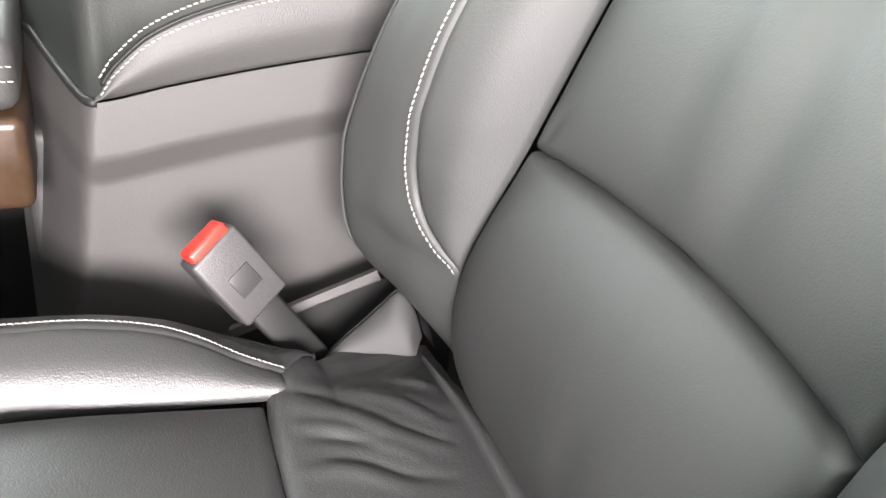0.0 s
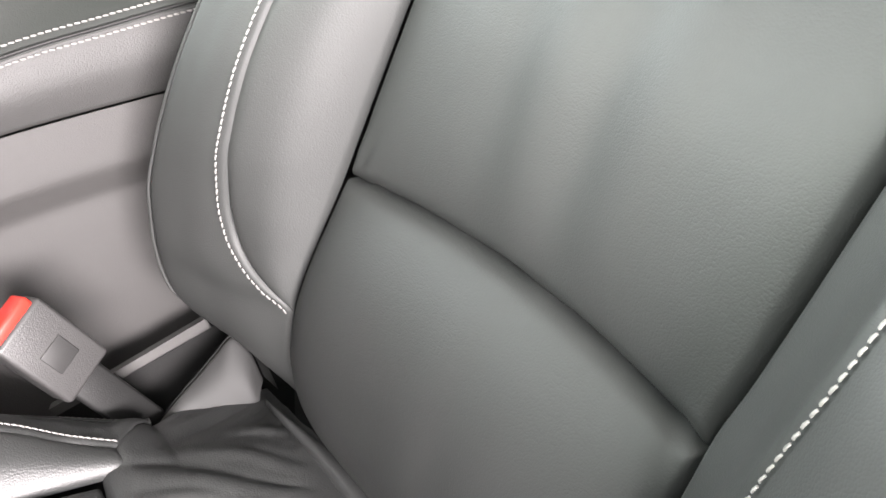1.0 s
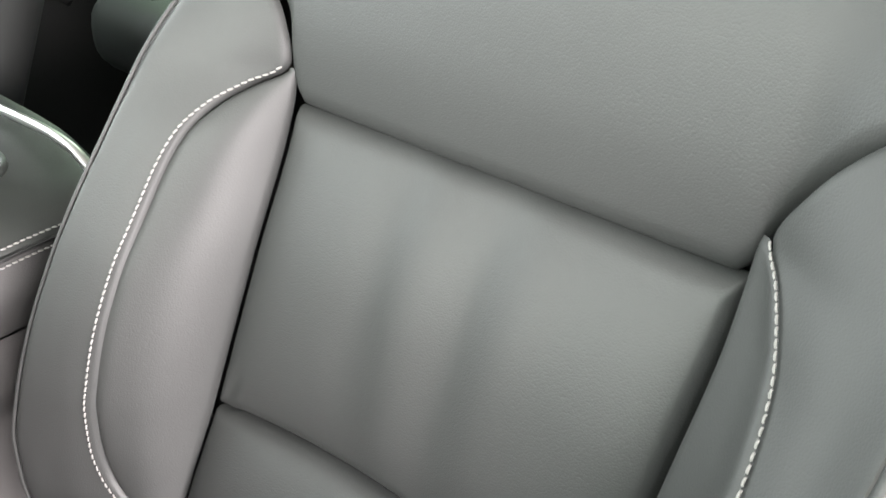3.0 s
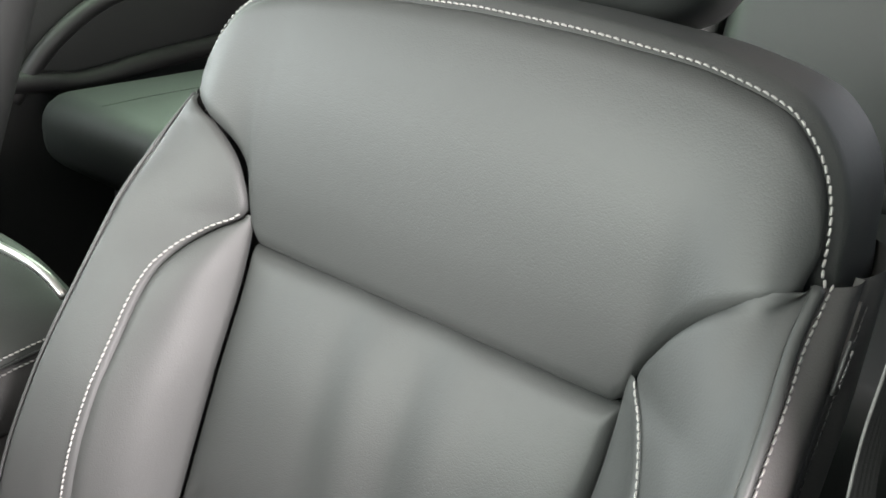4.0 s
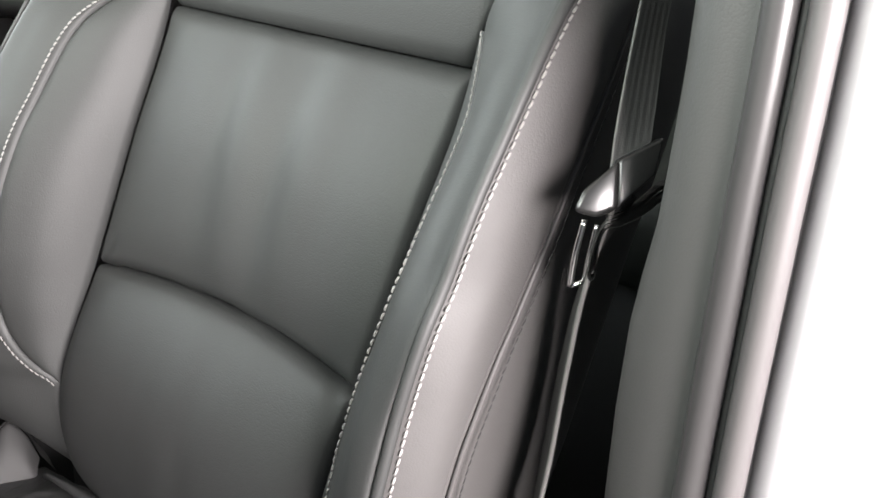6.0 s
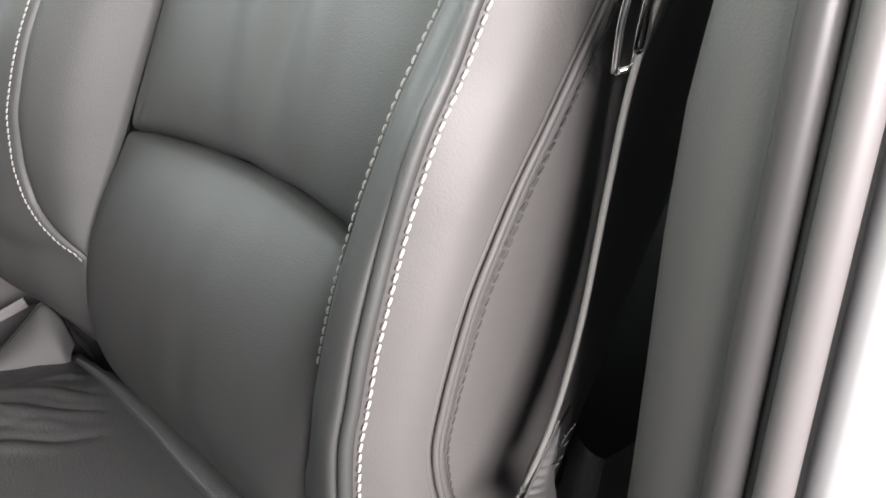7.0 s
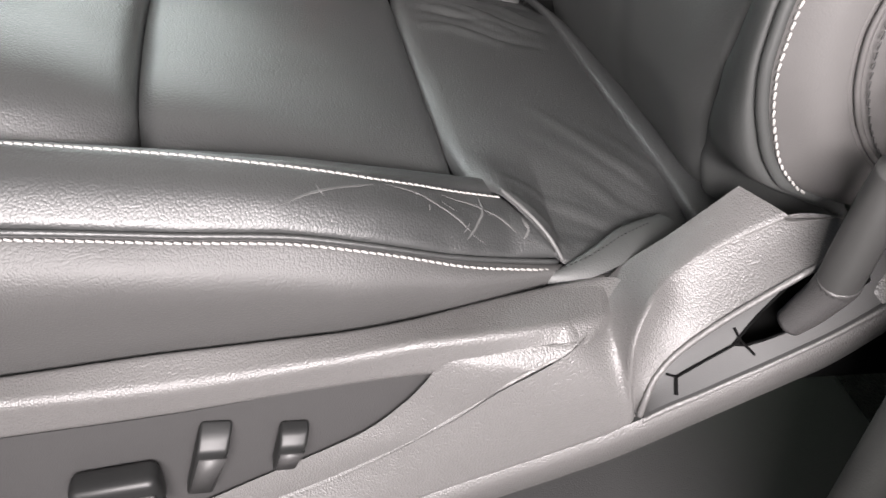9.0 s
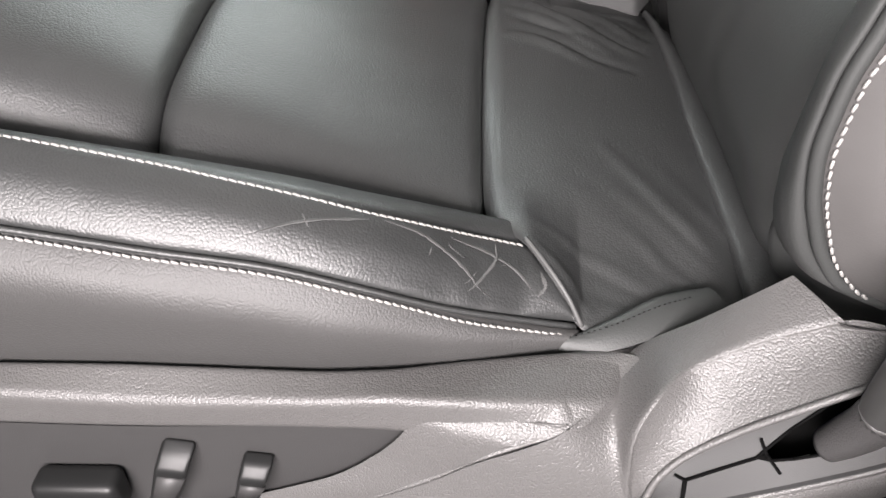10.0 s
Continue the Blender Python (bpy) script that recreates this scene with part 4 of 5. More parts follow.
seat_part("pocket_step", grid_data(P, (1, 0.2, -0.2)), PLASTIC, shield)
seat_part("pocket_lip", tube([(x + 0.0004, y, z) for x, y, z in POCKET_TOP], 0.0017, 10, 90), PLASTIC, shield)
floor_top = [(x - 0.008, y + 0.001, z - 0.002) for x, y, z in POCKET_TOP]
floor_low = [(x - 0.0018, y + 0.0005, z + 0.0005) for x, y, z in POCKET_LOW]
FLOOR = loft(floor_top, floor_low, 240, 90, (-0.0035, 0, 0))
CAVE = [(0.615, 0.65), (0.65, 0.73), (0.70, 0.77), (0.78, 0.80), (0.95, 0.72), (0.95, 0.04), (0.81, 0.20), (0.70, 0.44)]


def in_cave(u, v):
    inside = False
    for (a, b), (c, d) in zip(CAVE, CAVE[1:] + CAVE[:1]):
        if (b > v) != (d > v) and u < (c - a) * (v - b) / (d - b) + a:
            inside = not inside
    return inside


verts, faces = grid_data(FLOOR, (1, 0, 0.3))
across = ends(90, 0.5)
faces = [f for f in faces if not in_cave(min(f) // 90 / 239, across[min(f) % 90])]
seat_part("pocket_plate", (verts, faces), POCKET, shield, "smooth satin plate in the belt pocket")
# sheet behind the plate, its black colour stands in for shade
seat_part("pocket_cavity_shade", grid_data(FLOOR[100:] + np.array((-0.022, 0.004, -0.014)), (1, 0, 0.3)), BLACK, shield, "near-black sheet, painted shade of the belt anchor's opening")
P = loft(POCKET_TOP, floor_top, 90, 5)
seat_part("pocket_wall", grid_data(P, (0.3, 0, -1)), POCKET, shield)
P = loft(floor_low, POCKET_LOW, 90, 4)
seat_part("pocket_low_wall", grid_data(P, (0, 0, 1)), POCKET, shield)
P = tuck(loft(POCKET_LOW, [(0.248, y - 0.0012, z - 0.005) for x, y, z in POCKET_LOW], 90, 10, (0.0006, 0, 0)), (1, 0, 0), "v", 0.001, 0.002)
seat_part("pocket_rim", grid_data(P, (1, 0, 0.4)), PLASTIC, shield)


def on_floor(u, v, lift=0.0006):
    """A place on the pocket's plate, u along it and v across it."""
    a, j = min(u, 0.999) * 239, int(np.argmin(np.abs(across - v)))
    i = int(a)
    q = FLOOR[i, j] * (1 - a + i) + FLOOR[i + 1, j] * (a - i)
    return tuple(q + np.array((0.75, -0.2, 0.65)) * lift)


# slots drawn as black lines on the plate, their shade put into the colour
for pts in ([on_floor(0.343, 0.50), on_floor(0.38, 0.67)], [on_floor(0.38, 0.67), on_floor(0.51, 0.66), on_floor(0.635, 0.65)], [on_floor(0.38, 0.67), on_floor(0.332, 0.93)],
            [on_floor(0.632, 0.43), on_floor(0.64, 0.65)], [on_floor(0.64, 0.65), on_floor(0.665, 0.88)]):
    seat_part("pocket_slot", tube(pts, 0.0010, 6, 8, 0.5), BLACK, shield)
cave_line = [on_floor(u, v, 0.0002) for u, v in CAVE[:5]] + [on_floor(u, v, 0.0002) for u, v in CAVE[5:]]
# black tubes continue the painted shade and cover the cavity's stepped edge
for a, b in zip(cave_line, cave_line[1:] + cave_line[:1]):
    seat_part("cavity_edge_shade", tube([a, b], 0.0007, 6, 4), BLACK, shield)
end_edge = [(0.189, -0.104, 0.364), (0.200, -0.0955, 0.3645), (0.2115, -0.0880, 0.362), (0.2185, -0.062, 0.366), (0.2345, -0.066, 0.359)]
P = tuck(loft(end_edge, [(x - 0.012, y + 0.008, z - 0.060) for x, y, z in end_edge], 30, 14, (0.003, 0.005, 0)), (0.6, 0.8, 0.1), "v", 0.002, 0.004)
# dark sheet that stands in for the shade inside the arm's end
seat_part("arm_hollow_shade", grid_data(loft([(0.188, -0.100, 0.352), (0.204, -0.088, 0.352), (0.216, -0.088, 0.345), (0.230, -0.090, 0.337)], [(0.200, -0.050, 0.345), (0.210, -0.048, 0.348), (0.222, -0.046, 0.352), (0.232, -0.046, 0.362)], 20, 12), (0.4, -0.2, 1)), DARK, shield)
seat_part("arm_end", grid_data(P, (0.6, 0.8, 0.1)), PLASTIC, shield)
C = by_station(RIM_LOW, 90)
P = np.zeros((90, 16, 3))
for i in range(90):
    k = i / 89
    P[i] = through_points([C[i] + np.array((-0.001, 0.0, 0.0015)), C[i] + np.array((0.0015, 0.001, -0.004)), C[i] + np.array((-0.002, 0.005, -0.018)), C[i] + np.array((-0.012, 0.010, -0.034)), C[i] + np.array((-0.035, 0.012, -0.046))], 16)
seat_part("shield_skirt", grid_data(P, (1, 0, -0.4)), PLASTIC, shield)
C = by_station(RIB[6:], 60)
P = np.zeros((60, 6, 3))
for i in range(60):
    P[i] = through_points([C[i] + np.array((0.002, 0, -0.002)), C[i] + np.array((-0.003, 0, -0.004)), C[i] + np.array((-0.004, 0, -0.07))], 6)
seat_part("shield_inner_wall", grid_data(P, (-1, 0, 0)), PLASTIC, shield)
P = loft([(0.2465, -0.046, 0.334), (0.245, -0.034, 0.348), (0.240, -0.018, 0.385), (0.236, -0.008, 0.425)], [(0.224, -0.050, 0.345), (0.222, -0.035, 0.365), (0.220, -0.02, 0.395), (0.220, -0.01, 0.43)], 24, 10, (0.002, -0.003, 0))
seat_part("shield_rear_rise", grid_data(P, (0.4, -1, 0.2)), PLASTIC, shield)
P = loft([(0.2465, -0.046, 0.334), (0.245, -0.034, 0.348), (0.240, -0.018, 0.385), (0.236, -0.008, 0.425)], [(0.236, 0.03, 0.29), (0.236, 0.04, 0.33), (0.232, 0.05, 0.38), (0.23, 0.05, 0.43)], 24, 10, (0.003, 0, 0))
seat_part("shield_rear_side", grid_data(P, (1, 0.1, 0)), PLASTIC, shield)
# near-black block added as the shade under the hinge
seat_part("hinge_cavity_shade", rounded_box((0.030, 0.09, 0.09), 0.008, 3, (0.205, -0.015, 0.300)), BLACK, shield)


def rocker(y, top, ridge, low, w, lean):
    """A rocker switch: its upper face slopes out to a ridge, its lower face falls back in."""
    pts = []
    for side in (-0.5, 0.5):
        for x, z, k in ((0.2310, top, 1.0), (0.2375, ridge + 0.0055, 1.0), (0.2425, ridge, 0.96), (0.2410, low, 0.80), (0.2315, low + 0.001, 0.85)):
            pts.append((x, y + side * w * k + lean * (z - ridge), z))
    bm = bmesh.new()
    for p in pts:
        bm.verts.new(p)
    bmesh.ops.convex_hull(bm, input=bm.verts[:])
    bmesh.ops.dissolve_limit(bm, angle_limit=radians(5), verts=bm.verts[:], edges=bm.edges[:])
    bmesh.ops.bevel(bm, geom=bm.edges[:], offset=0.0020, segments=4, profile=0.5, affect="EDGES", clamp_overlap=True)
    base = seat_part("seat_switch", bm, SWITCH, shield, "satin black power seat switch")
    face = [(0.2425, y - 0.40 * w, ridge - 0.004), (0.2425, y + 0.40 * w, ridge - 0.004), (0.2410, y + 0.28 * w + lean * (low - ridge), low + 0.003), (0.2410, y - 0.28 * w + lean * (low - ridge), low + 0.003)]
    bm = bmesh.new()
    for p in face:
        bm.verts.new((p[0] + 0.0009, p[1], p[2]))
        bm.verts.new((p[0] - 0.0015, p[1], p[2]))
    bmesh.ops.convex_hull(bm, input=bm.verts[:])
    seat_part("switch_cap", bm, SATIN, base)


rocker(-0.3535, 0.2675, 0.2575, 0.227, 0.0150, 0.22)
rocker(-0.3180, 0.2645, 0.2575, 0.2395, 0.0135, 0.20)
adjuster = seat_part("seat_switch", rounded_box((0.016, 0.040, 0.022), 0.005, 4, (0.239, -0.396, 0.232), (9, 0, 0)), SWITCH, shield, "satin black power seat switch")
seat_part("switch_cap", rounded_box((0.003, 0.036, 0.012), 0.0014, 2, (0.2475, -0.396, 0.229), (9, 0, 0)), SATIN, adjuster)
seat_part("seat_riser", rounded_box((0.46, 0.62, 0.13), 0.01, 2, (0.0, -0.20, 0.065)), DARK, label="dark seat riser and track cover")
# inboard hinge cover beside the buckle
hinge_top = [(-0.198, -0.170, 0.300), (-0.200, -0.157, 0.312), (-0.203, -0.143, 0.322), (-0.205, -0.129, 0.334), (-0.205, -0.116, 0.345), (-0.196, -0.106, 0.335), (-0.188, -0.100, 0.315)]
hinge = loft(hinge_top, [(-0.190, -0.176, 0.280), (-0.185, -0.165, 0.290), (-0.182, -0.150, 0.296), (-0.178, -0.138, 0.299), (-0.174, -0.126, 0.299), (-0.171, -0.116, 0.298), (-0.170, -0.110, 0.296)], 40, 20, (0.004, -0.004, 0.003))
hinge = tuck(hinge, (0.4, -0.8, 0.4), "v", 0.003, 0.005)
back = loft(hinge_top, [(x - 0.02, y + 0.02, z - 0.035) for x, y, z in hinge_top], 40, 8)
# dark sheet added below the inboard rail as its shade
seat_part("rail_hollow_shade", grid_data(loft([(-0.2475, -0.232, 0.284), (-0.2475, -0.19, 0.298), (-0.2475, -0.118, 0.322), (-0.2475, -0.05, 0.345)], [(-0.240, -0.232, 0.17), (-0.240, -0.19, 0.17), (-0.240, -0.118, 0.17), (-0.240, -0.05, 0.17)], 20, 6), (1, 0, 0)), STRAP_AND_GAP)
seat_part("hinge_cover", join(grid_data(hinge, (0.4, -0.8, 0.4)), grid_data(back, (-0.5, 0.5, 0.5))), POCKET, label="grey plastic inboard hinge cover")
seat_part("inboard_rail", join(grid_data(loft([(-0.251, -0.232, 0.290), (-0.251, -0.19, 0.304), (-0.251, -0.118, 0.330)], [(-0.247, -0.222, 0.278), (-0.247, -0.175, 0.292), (-0.247, -0.110, 0.312)], 20, 6), (1, -0.3, 0.5)),
                               grid_data(loft([(-0.251, -0.232, 0.290), (-0.251, -0.19, 0.304), (-0.251, -0.118, 0.330)], [(-0.262, -0.228, 0.286), (-0.262, -0.186, 0.300), (-0.262, -0.114, 0.326)], 20, 4), (-0.3, 0, 1))), CONSOLE)

# airbag tag on the side of the back
tag = seat_part("airbag_tag", rounded_box((0.0016, 0.009, 0.024), 0.0005, 1, (0.2325, 0.008, 0.728), (-24, 0, 0)), DARK, label="black sewn tag with white lettering")
text = bpy.data.curves.new("lettering", "FONT")
text.body, text.size, text.align_x, text.align_y, text.extrude = "AIRBAG", 0.0050, "CENTER", "CENTER", 0.0002
lettering = new("lettering", text)
text.materials.append(THREAD)
lettering.matrix_basis = Matrix.Translation((0.2338, 0.008, 0.728)) @ Matrix(((0, 0, 1, 0), (0.42, -0.907, 0, 0), (0.907, 0.42, 0, 0), (0, 0, 0, 1)))
under(lettering, tag)

# ---- seat belt ----
belt = empty("seat_belt", (0.26, -0.06, 0.3), "dark grey seat belt hanging with its metal tongue", "seat belt")


def belt_part(name, data, mat, parent=None, label="", smooth=True, kind=""):
    return under(part(name, data, mat, None, label, smooth, kind), parent or belt)


def ribbon(left, right, n=60, thick=0.0012, ribs=0):
    L, R = through_points(left, n), through_points(right, n)
    m = 25
    P = np.zeros((n, m, 3))
    for j, k in enumerate(np.linspace(0, 1, m)):
        P[:, j] = L * (1 - k) + R * k
    nn = normals(P)
    if ribs:
        P = P + nn * (0.00007 * np.sin(np.linspace(0, 1, m) * math.pi * 2 * ribs))[None, :, None]
    return join(grid_data(P + nn * thick / 2), grid_data((P - nn * thick / 2)[:, ::-1]))


belt_part("upper_webbing", ribbon([(0.236, 0.03, 1.0), (0.2525, -0.022, 0.80), (0.2535, -0.036, 0.72), (0.260, -0.052, 0.672), (0.265, -0.060, 0.652)],
                                  [(0.2425, 0.046, 1.0), (0.2575, -0.0095, 0.80), (0.2588, -0.0232, 0.72), (0.268, -0.039, 0.678), (0.274, -0.049, 0.660)], ribs=5), WEB)
belt_part("lower_webbing", ribbon([(0.268, -0.058, 0.645), (0.262, -0.062, 0.605), (0.260, -0.064, 0.565), (0.260, -0.068, 0.52), (0.259, -0.074, 0.485), (0.256, -0.082, 0.455)],
                                  [(0.272, -0.050, 0.645), (0.254, -0.050, 0.605), (0.246, -0.046, 0.565), (0.243, -0.046, 0.52), (0.246, -0.054, 0.485), (0.252, -0.066, 0.455)], ribs=3), WEB)


# thin pale tubes added as the lit edge of the webbing
for nm, pts in (("upper_webbing_edge", [(0.236, 0.03, 1.0), (0.2525, -0.022, 0.80), (0.2535, -0.036, 0.72), (0.260, -0.052, 0.672), (0.265, -0.060, 0.652)]),
                ("lower_webbing_edge", [(0.268, -0.058, 0.645), (0.262, -0.062, 0.605), (0.260, -0.064, 0.565), (0.260, -0.068, 0.52), (0.259, -0.074, 0.485), (0.256, -0.082, 0.455)])):
    belt_part(nm, tube(pts, 0.0007 if nm[0] == "u" else 0.0012, 8, 60, up=(1, 0, 0)), EDGE_GLINT, label="pale line painting the light caught by the webbing's edge")


def hull(points, back, bevel=0.002):
    """A rounded solid over some corner points and their copies pushed back."""
    bm = bmesh.new()
    for p in points:
        bm.verts.new(p)
        bm.verts.new(Vector(p) + Vector(back))
    bmesh.ops.convex_hull(bm, input=bm.verts[:])
    bmesh.ops.dissolve_limit(bm, angle_limit=radians(8), verts=bm.verts[:], edges=bm.edges[:])
    bmesh.ops.bevel(bm, geom=bm.edges[:], offset=bevel, segments=3, profile=0.5, affect="EDGES", clamp_overlap=True)
    return bm


tongue = belt_part("tongue_cover", hull([(0.2607, -0.0764, 0.6407), (0.261, -0.0725, 0.6483), (0.2683, -0.061, 0.6602), (0.2731, -0.0654, 0.6428), (0.2679, -0.0713, 0.6392)], (-0.004, 0.007, -0.003)), GLOSS, label="glossy black plastic tongue cover")
belt_part("tongue_wing", hull([(0.2683, -0.0606, 0.6602), (0.2731, -0.0650, 0.6428), (0.2770, -0.0440, 0.6690), (0.2790, -0.0500, 0.6552)], (-0.005, 0.004, -0.002), 0.0015), GLOSS, tongue)
belt_part("tongue_plate", join(tube([(0.2585, -0.0640, 0.634), (0.2572, -0.0650, 0.620), (0.2550, -0.0625, 0.604)], 0.0013, 8, 12), tube([(0.2620, -0.0600, 0.632), (0.2605, -0.0600, 0.618), (0.2585, -0.0580, 0.606)], 0.0011, 8, 12),
                               tube([(0.2550, -0.0625, 0.604), (0.2585, -0.0580, 0.606)], 0.0012, 8, 4)), CHROME, tongue, "chrome tongue plate")
belt_part("webbing_loop", ribbon([(0.2664, -0.0614, 0.6359), (0.2735, -0.0538, 0.6401), (0.2792, -0.0449, 0.6491), (0.2822, -0.0428, 0.6484), (0.2765, -0.0517, 0.6392), (0.2714, -0.058, 0.6346), (0.2668, -0.0633, 0.6314), (0.2670, -0.0690, 0.615), (0.2690, -0.0695, 0.6145), (0.2663, -0.0650, 0.6268)],
                                 [(0.2624, -0.0544, 0.6359), (0.2695, -0.0468, 0.6401), (0.2752, -0.0379, 0.6491), (0.2782, -0.0358, 0.6484), (0.2725, -0.0447, 0.6392), (0.2674, -0.051, 0.6346), (0.2628, -0.0563, 0.6314), (0.2630, -0.0620, 0.615), (0.2650, -0.0625, 0.6145), (0.2623, -0.0580, 0.6268)], 90, 0.0016), WEB, label="doubled fold of webbing")
# stitched end of the webbing round the anchor ring: edge-on side, open face and frayed threads
anchor = belt_part("anchor_loop", ribbon([(0.2560, -0.0640, 0.484), (0.2560, -0.0735, 0.470), (0.2560, -0.0800, 0.458), (0.2565, -0.0855, 0.447)],
                                         [(0.2520, -0.0600, 0.482), (0.2520, -0.0695, 0.468), (0.2525, -0.0765, 0.456), (0.2535, -0.0825, 0.446)], 60, 0.003), WEB, label="stitched end of the webbing, frayed")
ny, nv = 90, 22
L = through_points([(0.2575, -0.071, 0.479), (0.2575, -0.078, 0.466), (0.2575, -0.083, 0.456), (0.2575, -0.0865, 0.446), (0.2570, -0.082, 0.440), (0.2575, -0.077, 0.434), (0.2580, -0.076, 0.428), (0.2590, -0.076, 0.4235)], ny)
R = through_points([(0.2590, -0.0705, 0.481), (0.2600, -0.071, 0.468), (0.2610, -0.072, 0.459), (0.2615, -0.070, 0.450), (0.2615, -0.068, 0.442), (0.2610, -0.067, 0.434), (0.2600, -0.070, 0.427), (0.2592, -0.075, 0.424)], ny)
P = np.zeros((ny, nv, 3))
for i in range(ny):
    for j, k in enumerate(np.linspace(0, 1, nv)):
        pucker = 0.00035 * math.sin(i * 1.15 + 3 * k + 1.5 * noise.noise((i * 0.2, k * 3, 1.0))) * math.exp(-(k / 0.45) ** 2)
        P[i, j] = L[i] * (1 - k) + R[i] * k + np.array((0.0016 * math.sin(math.pi * k) + pucker, 0, 0))
belt_part("anchor_face", join(grid_data(P, (1, -0.4, 0)), grid_data(P - np.array((0.002, 0, 0)), (-1, 0.4, 0))), WEB, anchor, "twisted open face of the webbing, puckered along its seam")
belt_part("webbing_fold", ribbon([(0.2575, -0.0865, 0.446), (0.2572, -0.0905, 0.4415), (0.2570, -0.0935, 0.437), (0.2570, -0.0935, 0.432), (0.2570, -0.0905, 0.429), (0.2575, -0.086, 0.428)],
                                 [(0.2540, -0.0835, 0.446), (0.2535, -0.0870, 0.4410), (0.2530, -0.0895, 0.437), (0.2530, -0.0895, 0.433), (0.2530, -0.0870, 0.430), (0.2535, -0.083, 0.429)], 50, 0.0014), WEB, anchor, "fold of webbing round the ring")
belt_part("face_seam", tube([(0.2583, -0.0705, 0.4815), (0.2586, -0.078, 0.4663), (0.2586, -0.083, 0.4558), (0.2583, -0.0862, 0.4462), (0.2578, -0.0868, 0.443)], 0.0006, 7, 60), WEB, anchor)
fray = []
for k in range(16):
    u = random.random()
    p = np.array((0.2590, -0.0770, 0.462)) + u * np.array((0.001, 0.008, 0.016)) + np.array((random.uniform(-0.0015, 0.003), random.uniform(-0.001, 0.002), 0))
    q = p + np.array((random.uniform(-0.001, 0.002), random.uniform(-0.001, 0.002), random.uniform(0.001, 0.003)))
    fray.append(tube([tuple(p), tuple((p + q) / 2 + np.array((0.0005, 0, 0.0005))), tuple(q)], 0.0002, 5, 5))
belt_part("frayed_threads", join(*fray), GREY_THREAD, anchor, "loose grey threads", kind="stuff")
belt_part("release_strap", ribbon([(0.2630, -0.0850, 0.414), (0.2655, -0.0800, 0.420), (0.2660, -0.0750, 0.423), (0.2665, -0.0670, 0.4235), (0.2665, -0.0575, 0.421), (0.2650, -0.0480, 0.415), (0.2600, -0.0420, 0.405)],
                                  [(0.2600, -0.0830, 0.412), (0.2625, -0.0785, 0.4165), (0.2630, -0.0730, 0.4195), (0.2635, -0.0650, 0.420), (0.2635, -0.0560, 0.4175), (0.2620, -0.0480, 0.412), (0.2570, -0.0420, 0.402)], 40, 0.002), WEB, label="short dark strap arching out behind the sleeve")
belt_part("anchor_ring", tube([(0.2588, -0.0920, 0.417), (0.2587, -0.0885, 0.4255), (0.2590, -0.0845, 0.4330), (0.2580, -0.0822, 0.4365), (0.2560, -0.0820, 0.4340), (0.2555, -0.0865, 0.425), (0.2570, -0.0895, 0.417)], 0.0010, 8, 30), STEEL, label="steel anchor ring")
belt_part("anchor_pin", tube([(0.2625, -0.0900, 0.4195), (0.2650, -0.0860, 0.4235)], 0.0012, 8, 4), BRONZE)
belt_part("anchor_sleeve", tube([(0.2615, -0.0905, 0.4195), (0.2595, -0.0885, 0.410), (0.2545, -0.0845, 0.382), (0.2500, -0.0810, 0.357), (0.2490, -0.0802, 0.351)], [0.0082, 0.0096, 0.0098, 0.0100, 0.0098], 20, 40), SLEEVE, label="black plastic anchor sleeve")
belt_part("sleeve_collar", tube([(0.2496, -0.0806, 0.3545), (0.2488, -0.0802, 0.351), (0.2440, -0.0815, 0.336), (0.2375, -0.0850, 0.318)], [0.0103, 0.0092, 0.0086, 0.0072], 18, 20), BUCKLE, label="grey plastic foot of the sleeve")

# ---- buckle ----
buckle = empty("seat_belt_buckle", (-0.20, -0.17, 0.30), "grey plastic seat belt buckle with a red release button", "buckle")
fx = Vector((0.019, -0.033, -0.018)).normalized()
fz = Vector((-0.006, -0.038, 0.053)).normalized()
fy = fz.cross(fx).normalized()
fx = fy.cross(fz)
BM = Matrix.Translation((-0.2105, -0.235, 0.3745)) @ Matrix(((fx.x, fy.x, fz.x, 0), (fx.y, fy.y, fz.y, 0), (fx.z, fy.z, fz.z, 0), (0, 0, 0, 1)))


def buckle_part(name, bm, mat, label=""):
    bm.transform(BM)
    return under(part(name, bm, mat, None, label), buckle)


buckle_part("buckle_body", rounded_box((0.040, 0.022, 0.060), 0.003, 3, (0, 0, -0.005)), BUCKLE, "grey textured buckle body")
buckle_part("buckle_panel", rounded_box((0.018, 0.0015, 0.018), 0.0006, 2, (0, 0.0112, -0.008)), SATIN)
buckle_part("release_button", rounded_box((0.032, 0.016, 0.010), 0.0025, 3, (0, 0.0005, 0.0265)), RED, "glossy red release button")
buckle_part("buckle_strap", rounded_box((0.026, 0.008, 0.075), 0.003, 2, (0.001, 0, -0.066)), STRAP_AND_GAP, "dark buckle strap")

# ---- centre console ----
console = empty("centre_console", (-0.42, -0.1, 0), "grey plastic centre console with a stitched leather armrest", "console")


def con_part(name, data, mat, parent=None, label="", smooth=True, kind=""):
    return under(part(name, data, mat, None, label, smooth, kind), parent or console)


CX = -0.300
SEAM = smooth_keys([(-0.345, 0.470), (-0.33, 0.463), (-0.312, 0.457), (-0.257, 0.467), (-0.20, 0.477), (-0.128, 0.487), (0.10, 0.515)])
EDGE = smooth_keys([(-0.305, 0.459), (-0.3, 0.47), (-0.291, 0.481), (-0.269, 0.500), (-0.236, 0.515), (-0.196, 0.526), (-0.16, 0.533), (-0.09, 0.546), (0.10, 0.565)])


